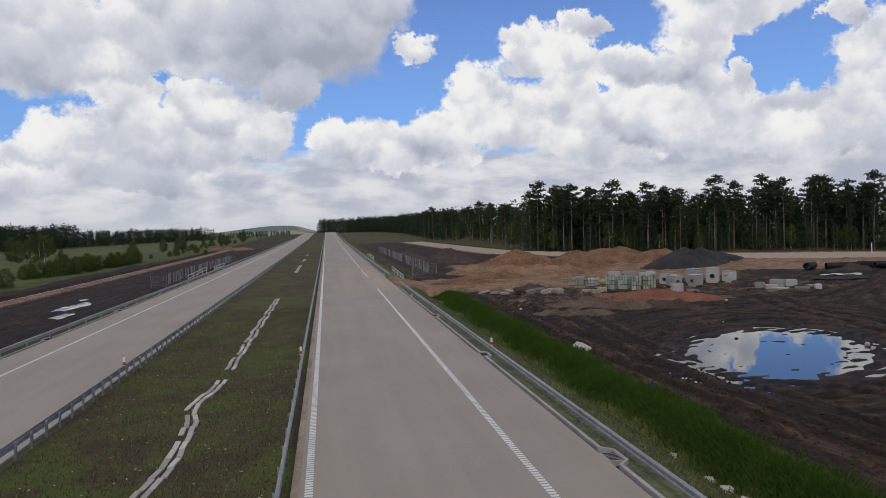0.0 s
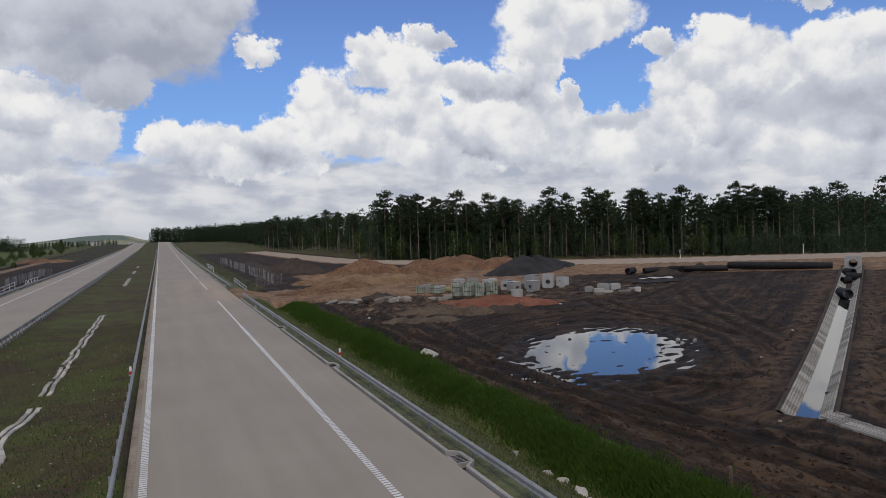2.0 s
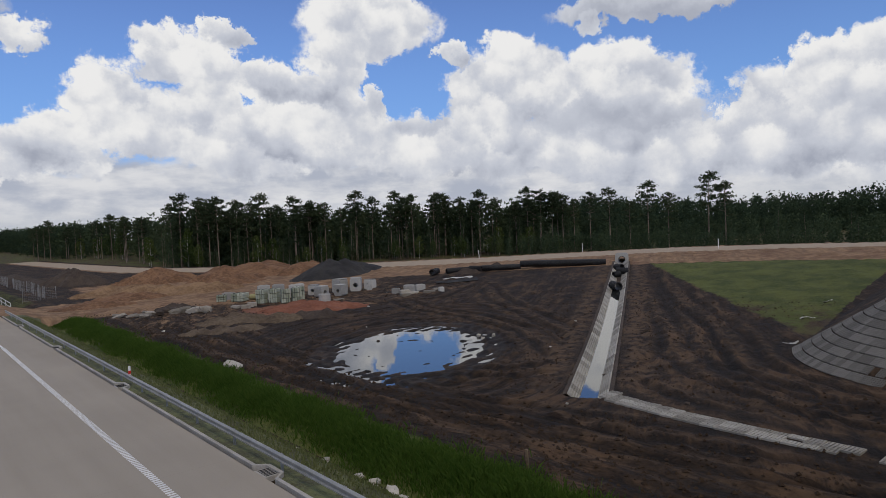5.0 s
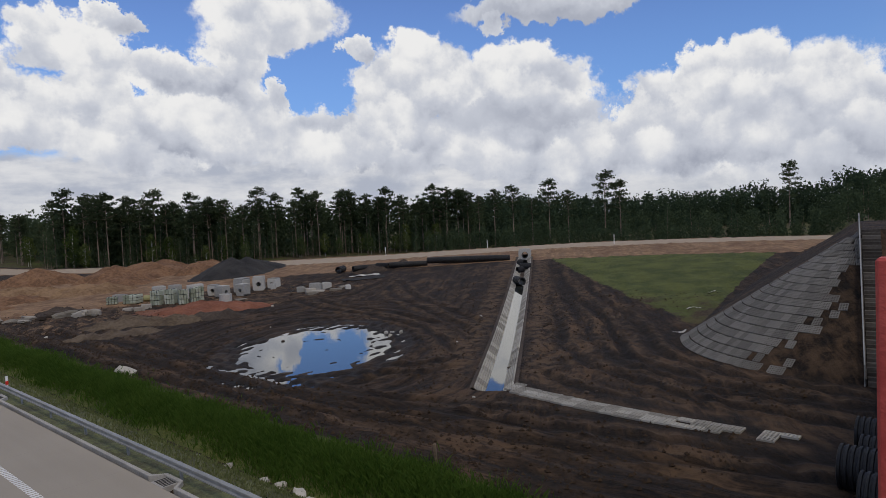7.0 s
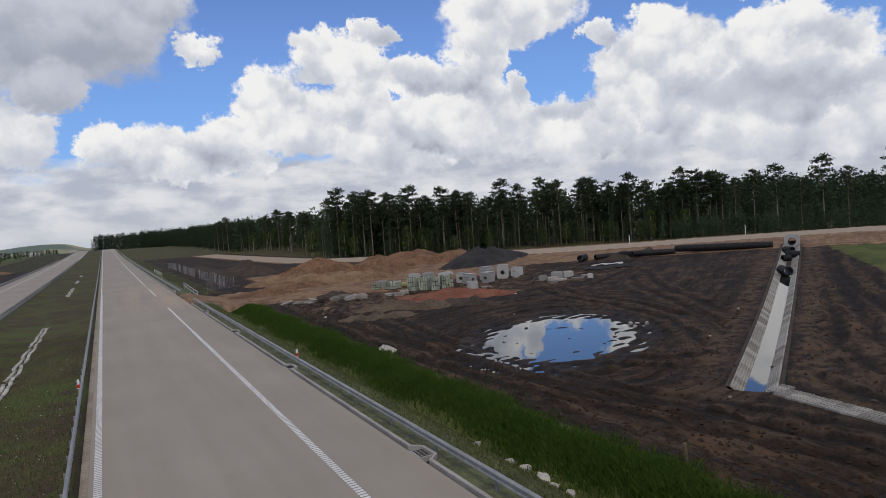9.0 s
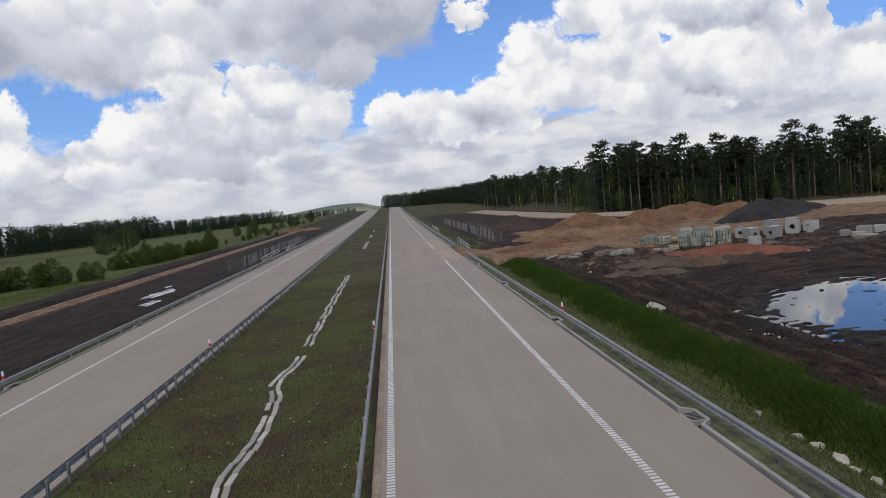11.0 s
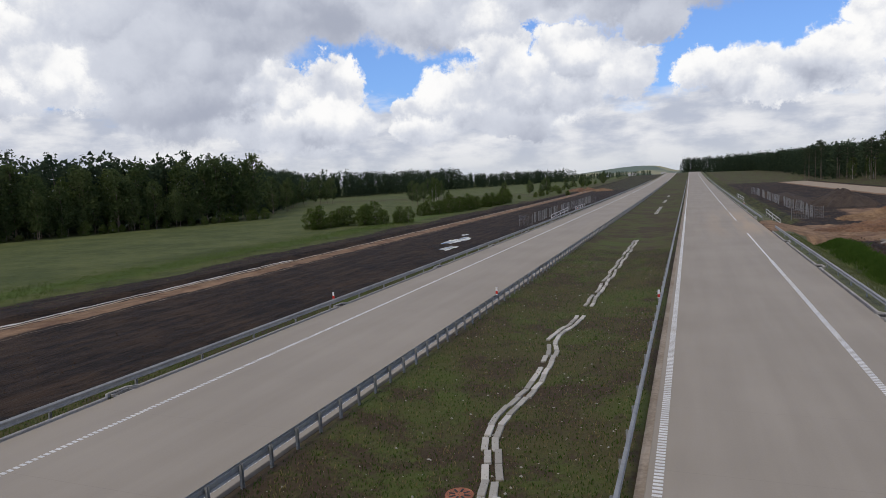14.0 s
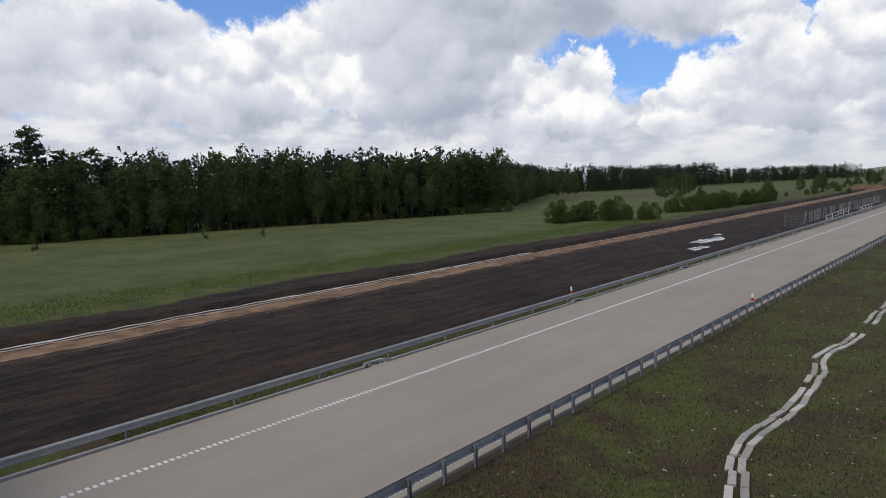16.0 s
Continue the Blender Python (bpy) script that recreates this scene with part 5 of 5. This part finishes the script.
YARD = [
    ("stack", 35.7, 77.6, 1.15, 1.9), ("stack", 36.9, 76.5, 1.15, 1.9), ("stack", 37.7, 75.1, 1.05, 1.85), ("stack", 38.9, 74.5, 1.1, 1.9), ("stack", 40.5, 76.6, 1.2, 1.8),
    ("box", 37.4, 80.6, 1.6, 2.0), ("box", 39.4, 80.4, 1.6, 1.9), ("box", 41.4, 79.7, 1.5, 1.7), ("box", 43.0, 81.4, 1.4, 1.6),
    ("cham", 44.3, 79.6, 1.5, 1.6), ("well", 41.4, 71.8, 1.5, 0.9), ("cham", 43.3, 75.8, 1.6, 1.7), ("cham", 45.4, 74.4, 1.5, 1.7), ("cham", 47.6, 78.2, 1.8, 2.2), ("cham", 49.5, 77.0, 1.8, 2.2), ("box", 50.5, 75.2, 0.7, 0.8), ("cham", 52.0, 77.2, 1.5, 1.6),
    ("stack", 34.8, 82.2, 1.7, 1.2), ("stack", 33.2, 84.4, 1.2, 1.0), ("box", 35.3, 87.2, 1.6, 1.0), ("slab", 31.9, 73.8, 1.1, 0.5), ("slab", 33.3, 75.2, 1.1, 0.6), ("slab", 31.3, 75.4, 1.0, 0.35), ("sack", 37.0, 83.2, 1.1, 0.8), ("slab", 43.0, 71.0, 1.4, 0.2),
]
YARD_EAST = [
    ("ring", 50.0, 70.4, 0.7, 0.7), ("box", 50.2, 68.6, 1.1, 0.7), ("ring", 51.3, 69.6, 0.8, 0.8), ("box", 52.1, 68.1, 1.5, 0.9), ("box", 53.8, 68.0, 1.3, 0.8), ("slab", 49.3, 65.4, 1.2, 0.4),
    ("slab", 51.0, 66.1, 1.6, 0.3), ("slab", 52.6, 64.6, 1.5, 0.3), ("box", 53.8, 63.6, 0.7, 0.6), ("slab", 50.6, 67.2, 1.3, 0.5), ("slab", 54.9, 65.6, 1.3, 0.25),
]
for row in YARD + YARD_EAST:
    block(*row)


def chunk(x, y, sx, sy, sz, mat, name, label, category, group=""):
    """A broken lump with knocked-off corners."""
    bm = bmesh.new()
    bmesh.ops.create_icosphere(bm, subdivisions=2, radius=0.5)
    for v in bm.verts:
        q = max(abs(c) for c in v.co)
        v.co = v.co.lerp(v.co / q * 0.5, 0.9) * (1 + rng.normal(0, 0.07))
        v.co.x *= sx
        v.co.y *= sy
        v.co.z *= sz
    ob = tagged(part(name, bm, mat), label, category, group)
    ob.matrix_basis = pose(x, y, ground_z(x, y) + sz * 0.32, rng.normal(0, 8), rng.normal(0, 8), rng.uniform(0, 180))
    return ob


# broken concrete by the crossing
for k in range(16):
    t = k / 15
    chunk(19.5 + 8.5 * t + rng.normal(0, 0.6), 80 - 3.5 * t + rng.normal(0, 1.0), rng.uniform(0.9, 2.0), rng.uniform(0.6, 1.2), rng.uniform(0.25, 1.0 if t > 0.6 else 0.35), M_RUBBLE, "rubble_lump", "broken lump of pale grey concrete beside the crossing", "rubble", "concrete rubble")
for k in range(8):
    chunk(25.4 + rng.normal(0, 1.2), 79.5 + rng.normal(0, 0.8), 1.2, 0.8, 0.6, M_SOIL, "soil_clod", "dark clod of earth beside the rubble", "clod")
chunk(17.2, 42.4, 1.25, 0.75, 0.45, M_STONE, "boulder", "pale flat-topped boulder on the mud beside the ditch", "boulder")
for x, y, k in ((13.1, 25.8, 0.5), (13.3, 23.6, 0.6), (13.0, 23.1, 0.4), (13.2, 21.0, 0.7), (13.4, 20.2, 0.6), (13.0, 19.6, 0.7), (13.3, 18.9, 0.8), (13.1, 18.2, 0.7), (13.3, 17.4, 0.6)):
    chunk(x, y, k * 0.75, k * 0.55, k * 0.3, M_STONE, "ditch_stone", "pale stone lying in the wet ditch", "stone", "ditch stones")
for k in range(46):
    x, y = rng.uniform(17, 50), rng.uniform(9, 70)
    q = rng.uniform(0.1, 0.32)
    chunk(x, y, q, q * 0.8, q * 0.6, M_STONE if rng.uniform() < 0.15 else M_SOIL, "field_stone", "small stone lying in the churned mud", "stone", "field stones")
# pale lumps whose colour stands in for glints off small wet patches
for x, y in ((35.6, 37.7), (34.8, 36.4), (36.2, 36.6)):
    chunk(x, y, 0.3, 0.24, 0.3, M_STONE, "field_stone", "small pale lump standing in for a wet glint at the puddle's edge", "stone", "field stones")


def stake(x, y, h, mat, label):
    bm = bmesh.new()
    box(bm, -0.05, 0.05, -0.05, 0.05, -0.2, h, 0.01)
    ob = tagged(part("marker_stake", bm, mat), label, "stake")
    ob.matrix_basis = pose(x, y, ground_z(x, y), rng.normal(0, 2), rng.normal(0, 2), rng.uniform(0, 90))


stake(17.1, 15.8, 0.7, M_WOOD, "dark wooden stake in the mud")
for x, y in ((97, 74), (103.5, 51.5), (85, 89)):
    stake(x, y, 1.6, M_WHITE, "white marker post beside the haul road")


# tall grass along the ditch
def grass_blades(name, n, place, hmin, hmax, mat, label, lean=0.35, width=0.02):
    r = np.random.default_rng(3)
    x, y = place(r, n)
    z = height(x, y)
    h, a = r.uniform(hmin, hmax, n), r.uniform(0, 6.28, n)
    dx, dy = np.cos(a) * width, np.sin(a) * width
    lx, ly = r.normal(0, lean, n) * h, r.normal(0, lean, n) * h
    V = np.stack([np.stack(c, 1) for c in ((x - dx, y - dy, z - 0.03), (x + dx, y + dy, z - 0.03), (x + lx * 0.4 + dx * 0.7, y + ly * 0.4 + dy * 0.7, z + h * 0.6), (x + lx, y + ly, z + h))], 1).reshape(-1, 3).tolist()
    b = np.arange(n)[:, None] * 4
    F = np.concatenate([b + np.array([[0, 1, 2]]), b + np.array([[0, 2, 3]])]).tolist()
    return tagged(mesh_object(name, V, F, mat), label, "grass", kind="stuff")


def ditch_place(r, n):
    y = 8 + 76 * r.uniform(size=n) ** 1.5
    return 15.1 + r.normal(0, 0.66, n) + 0.25 * np.sin(y * 0.5) + 0.15 * np.sin(y * 1.7), y


def strip_place(x0, x1, y0, y1, power):
    return lambda r, n: (r.uniform(x0, x1, n), y0 + (y1 - y0) * r.uniform(size=n) ** power)


grass_blades("ditch_grass", 85000, ditch_place, 0.12, 0.42, M_GRASS, "lush bright green grass along the ditch", width=0.017)
grass_blades("verge_grass", 30000, lambda r, n: (10.3 + 2.6 * r.uniform(size=n), 9 + 75 * r.uniform(size=n) ** 1.6), 0.04, 0.18, M_VERGE, "thin grass on the ditch's near bank")
grass_blades("bank_grass", 22000, lambda r, n: (12.2 + r.normal(0, 0.32, n) + 0.2 * np.sin(r.uniform(0, 40, n)), 9 + 75 * r.uniform(size=n) ** 1.5), 0.05, 0.2, M_BUSH, "fresh green grass on the ditch's near bank")
grass_blades("median_grass", 34000, strip_place(-11.3, -1.5, 10, 70, 1.7), 0.03, 0.1, M_GRASS, "sparse low grass of the median", width=0.015)
grass_blades("verge_grass", 9000, strip_place(-23.8, -21.9, 8, 70, 1.5), 0.04, 0.16, M_BUSH, "thin grass beside the outer guard rail", width=0.018)
grass_blades("meadow_grass", 30000, lambda r, n: (-59 - 3.2 * r.normal(0, 1, n), 8 + 120 * r.uniform(size=n) ** 1.2), 0.05, 0.16, M_BUSH, "rough spring grass of the meadow's edge", width=0.03)


# two rows of pale slabs along the median's drain
def median_x(y):
    return -4.9 - 1.25 * float(sst(15.0, 20.0, y)) + 0.25 * float(sst(19.5, 25.5, y)) - 0.6 * float(sst(27.0, 32.5, y)) + 0.45 * float(sst(32, 37.5, y)) + 0.06 * math.sin(y * 1.1)


def median_drain(y0, y1, name_label):
    top = tagged(new("median_gutter"), name_label, "gutter", kind="structure")
    V, F = [], []
    L, W = 0.96, 0.22
    bm = bmesh.new()
    box(bm, -W / 2, W / 2, -L / 2, L / 2, -0.06, 0.07, 0.015)
    ob0 = part("slab", bm, M_STONE, top)
    me, first = ob0.data, True
    y = y0
    while y < y1:
        dx = (median_x(y + 0.5) - median_x(y - 0.5))
        for side in (-0.175, 0.175):
            if rng.uniform() < 0.06:
                continue
            ob = ob0 if first else new("slab", me)
            first = False
            ob.parent = top
            x = median_x(y) + side + rng.normal(0, 0.025)
            ob.matrix_basis = pose(x, y + rng.normal(0, 0.04), ground_z(x, y) + float(0), rng.normal(0, 1.5), rng.normal(0, 2.5), -math.degrees(math.atan(dx)) + rng.normal(0, 2.5))
        y += 0.97
    return top


median_drain(10.0, 37.5, "two uneven rows of pale concrete gutter slabs in the median")
median_drain(41.0, 80.0, "straighter rows of pale gutter slabs in the median")
for a, b in ((128, 152), (170, 182), (205, 211)):
    median_drain(a, b, "far rows of pale gutter slabs in the median")


def manhole(x, y):
    top = tagged(new("manhole_cover"), "rusty red cast-iron grate in the median", "manhole cover")
    top.matrix_basis = pose(x, y, ground_z(x, y) - 0.02)
    bm = bmesh.new()
    bmesh.ops.create_cone(bm, segments=28, radius1=0.4, radius2=0.38, depth=0.08, cap_ends=True, matrix=Matrix.Translation((0, 0, 0.04)))
    part("cover", bm, M_RUST, top)
    for i in range(8):
        a = i * math.pi / 4
        bm = bmesh.new()
        box(bm, 0.12, 0.3, -0.03, 0.03, 0.081, 0.088)
        ob = part("slot", bm, M_BLACK, top)
        ob.rotation_euler = (0, 0, a)
    return top


manhole(-5.75, 15.3)


# fences of wire panels beside both carriageways
def wire_panel(x, y, turn, lean, w=2.4, h=1.9, label="galvanised wire fence panel leaning on its posts"):
    top = tagged(new("fence_panel"), label, "fence", group="wire fence panels")
    top.matrix_basis = pose(x, y, ground_z(x, y), lean, 0, turn)
    for px in (-w / 2, w / 2):
        bm = bmesh.new()
        box(bm, px - 0.03, px + 0.03, -0.03, 0.03, -0.3, h + 0.1)
        part("post", bm, M_WIRE, top)
    bm = bmesh.new()
    for k in range(11):
        px = -w / 2 + w * k / 10
        box(bm, px - 0.007, px + 0.007, -0.007, 0.007, 0.05, h)
    for k in range(8):
        pz = 0.05 + (h - 0.05) * k / 7
        box(bm, -w / 2, w / 2, -0.007, 0.007, pz - 0.007, pz + 0.007)
    part("mesh", bm, M_WIRE, top)
    return top


f0 = wire_panel(-27.6, 114, 8, 6)
for k in range(1, 22):
    y = 118 + 3.6 * k
    copy_thing(f0, pose(-27.6 + rng.normal(0, 0.15), y, ground_z(-27.6, y), rng.normal(0, 2), 0, 90 + rng.normal(0, 4)))
copy_thing(f0, pose(-26.0, 186, ground_z(-26, 186), 0, 0, 5))
copy_thing(f0, pose(16.2, 116, ground_z(16.2, 116), 10, 0, 4))
copy_thing(f0, pose(18.4, 117, ground_z(18.4, 117), -6, 0, -8))
for k in range(0, 24):
    y = 121 + 4.2 * k
    copy_thing(f0, pose(18.6 - 0.02 * k + rng.normal(0, 0.2), y, ground_z(18.6, y), rng.normal(0, 3), 0, 90 + rng.normal(0, 5)))


# white handrails over the culverts beside the carriageway
def handrail(x, y, length, turn, climb=0.0):
    top = tagged(new("handrail"), "white-painted steel handrail over a culvert beside the road", "railing", group="white handrails")
    top.matrix_basis = pose(x, y, ground_z(x, y), 0, 0, turn)
    n = 5
    for k in range(n):
        bm = bmesh.new()
        box(bm, -0.035, 0.035, length * k / (n - 1) - 0.035, length * k / (n - 1) + 0.035, -0.2 + climb * k, 1.1 + climb * k)
        part("post", bm, M_WHITE, top)
    for z in (0.55, 1.1):
        bm = bmesh.new()
        vs = box(bm, -0.03, 0.03, 0, length, z - 0.03, z + 0.03)
        for v in vs:
            v.co.z += climb * (n - 1) * v.co.y / length
        part("rail", bm, M_WHITE, top)
    return top


handrail(12.4, 107, 26, -1.5)
handrail(11.8, 168, 24, 0)
handrail(-24.6, 122, 18, 0, 0.1)
handrail(-24.6, 150, 14, 0)

# bright leftovers on the mud: puddles and sheeting
for k, (x, y, rx, ry) in enumerate(((-31.6, 88, 1.3, 4.4), (-29.2, 78.5, 0.8, 2.6), (-33.4, 97, 0.4, 1.4))):
    V = [(x, y, ground_z(x, y) + 0.03)]
    n = 48
    for i in range(n):
        a = 2 * math.pi * i / n
        q = 1 + 0.16 * math.sin(2 * a + k) + 0.10 * math.sin(5 * a + 2 * k) + 0.07 * math.sin(9 * a) + 0.04 * math.sin(15 * a + k)
        px, py = x + rx * q * math.cos(a), y + ry * q * math.sin(a)
        V.append((px, py, ground_z(px, py) + 0.05))
    tagged(mesh_object("water_%d" % (k + 3), V, [(0, 1 + i, 1 + (i + 1) % n) for i in range(n)], M_WATER), "pale shining puddle on the dark mud strip", "puddle", kind="structure")


# clods of earth over the churned ground, and dry tufts in the median
def clods(name, n, place, lo, hi, mat, label, category):
    r = np.random.default_rng(21)
    x, y = place(r, n)
    z = height(x, y)
    k = lo + (hi - lo) * r.uniform(size=n) ** 4
    base = np.array([(1, 0, 0), (0, 1, 0), (-1, 0, 0), (0, -1, 0), (0, 0, 0.8), (0, 0, -0.8)], float)
    V = base[None] * k[:, None, None] * r.uniform(0.6, 1.3, (n, 6, 1)) + np.stack([x, y, z + k * 0.15], 1)[:, None, :]
    b = np.arange(n)[:, None, None] * 6
    tri = np.array([(0, 1, 4), (1, 2, 4), (2, 3, 4), (3, 0, 4), (1, 0, 5), (2, 1, 5), (3, 2, 5), (0, 3, 5)])
    return tagged(mesh_object(name, V.reshape(-1, 3).tolist(), (b + tri[None]).reshape(-1, 3).tolist(), mat), label, category, kind="stuff")


def open_mud(r, n):
    x, y = 16.8 + 45 * r.uniform(size=n) ** 1.5, 7 + 78 * r.uniform(size=n) ** 1.3
    s, w = channel_coords(x, y)
    keep = (pond_r(x, y) > 1.15) & ~((np.abs(w) < 1.6) & (s > -1) & (s < 73)) & ((x < 34) | (y > 20)) & ~((x > 26) & (x < 29) & (y < 21))
    return np.where(keep, x, 17.5 + 4 * r.uniform(size=n)), np.where(keep, y, 10 + 60 * r.uniform(size=n))


M_CLOD = material("earth_clod", per_object((0.02, 0.0125, 0.0075), (0.06, 0.037, 0.02), 3.0), 0.95)
clods("earth_clods", 16000, open_mud, 0.02, 0.13, M_CLOD, "small clods of churned brown earth", "earth")
clods("earth_clods", 5000, lambda r, n: (-25.5 - 13 * r.uniform(size=n), 8 + 80 * r.uniform(size=n) ** 1.3), 0.02, 0.08, M_CLOD, "small dark clods on the mud strip", "earth")
clods("median_gravel", 900, lambda r, n: (-10.8 + 9 * r.uniform(size=n), 11 + 50 * r.uniform(size=n) ** 1.6), 0.015, 0.06, M_STONE, "scattered pale pebbles in the median", "gravel")
grass_blades("dry_grass", 9000, lambda r, n: (-10.9 + 9.3 * r.uniform(size=n), 10 + 55 * r.uniform(size=n) ** 1.7), 0.04, 0.13, material("dry_grass", mottled((0.16, 0.12, 0.05), (0.26, 0.21, 0.10), 1.0, 6.0), 0.9), "dry yellowed tufts of grass in the median", width=0.014)


# pale sheds far off beside the crest of the road
for x, y, w, h in ((-92, 1150, 13, 2.5), (-44, 1230, 8, 3.5), (-150, 1300, 12, 3)):
    top = tagged(new("farm_shed"), "long pale farm shed far off under the hill", "shed")
    top.location = (x, y, ground_z(x, y))
    bm = bmesh.new()
    box(bm, -w / 2, w / 2, -6, 6, -3, h)
    part("wall", bm, M_WHITE, top)
    V = [(-w / 2 - 0.5, -7, h), (w / 2 + 0.5, -7, h), (w / 2 + 0.5, 7, h), (-w / 2 - 0.5, 7, h), (-w / 2 - 0.5, 0, h + 3), (w / 2 + 0.5, 0, h + 3)]
    mesh_object("roof", V, [(0, 1, 5, 4), (2, 3, 4, 5), (0, 4, 3), (1, 2, 5), (0, 3, 2, 1)], M_KERB, parent=top, label="low grey roof")


# pale sheeting that lines the ditch beside the sandy path
ys = np.arange(4.0, 66.0, 0.5)
mid = -45.0 - 0.18 * np.sin(ys * 0.35) - 0.08 * np.sin(ys * 1.9)
wide = 0.2 + 0.07 * np.sin(ys * 1.1) + 0.06 * np.sin(ys * 3.1)
V, F = [], []
for k, (yy, xx, ww) in enumerate(zip(ys, mid, wide)):
    for q, lift in ((-1, 0.02), (0, 0.1), (1, 0.05)):
        V.append((xx + q * ww, yy, ground_z(xx + q * ww, yy) + lift))
    if k:
        b = 3 * k
        F += [(b - 3, b, b + 1, b - 2), (b - 2, b + 1, b + 2, b - 1)]
tagged(mesh_object("geotextile_strip", V, F, M_PLASTIC), "crumpled strip of pale geotextile along the ditch", "sheeting")


# scraps of sheeting lying about
def sheet(x, y, w, l, turn, mat, label):
    r = np.random.default_rng(int(x * 7 + y))
    n = 10
    u, v = np.meshgrid(np.linspace(-0.5, 0.5, n), np.linspace(-0.5, 0.5, n))
    ca, sa = math.cos(turn), math.sin(turn)
    ragged = 1 + 0.18 * np.sin(v * 17 + x) + 0.12 * r.normal(size=(n, n))
    px, py = x + (u * w * ragged) * ca - v * l * sa, y + (u * w * ragged) * sa + v * l * ca
    pz = height(px, py) + 0.05 + 0.12 * np.abs(wobble(px, py, 2.6, x)) + 0.03 * r.uniform(size=(n, n))
    i = np.arange(n * n).reshape(n, n)
    F = np.stack([i[:-1, :-1].ravel(), i[:-1, 1:].ravel(), i[1:, 1:].ravel(), i[1:, :-1].ravel()], 1).tolist()
    return tagged(mesh_object("plastic_sheet", np.stack([px.ravel(), py.ravel(), pz.ravel()], 1).tolist(), F, mat, True), label, "sheeting")


sheet(61.5, 69.2, 3.2, 6.0, 0.9, M_GRAVEL, "dark crumpled sheet spread on the mud by the pipes")
sheet(64.0, 71.8, 1.6, 4.5, 0.9, M_PLASTIC, "pale crumpled sheet beside the black pipes")
for x, y, w, l in ((61.7, 21.0, 0.3, 0.8), (54.1, 19.9, 0.25, 1.3), (44.9, 17.6, 0.3, 1.0)):
    sheet(x, y, w, l, 0.9, M_PLASTIC, "pale scrap of sheeting on the rough field")
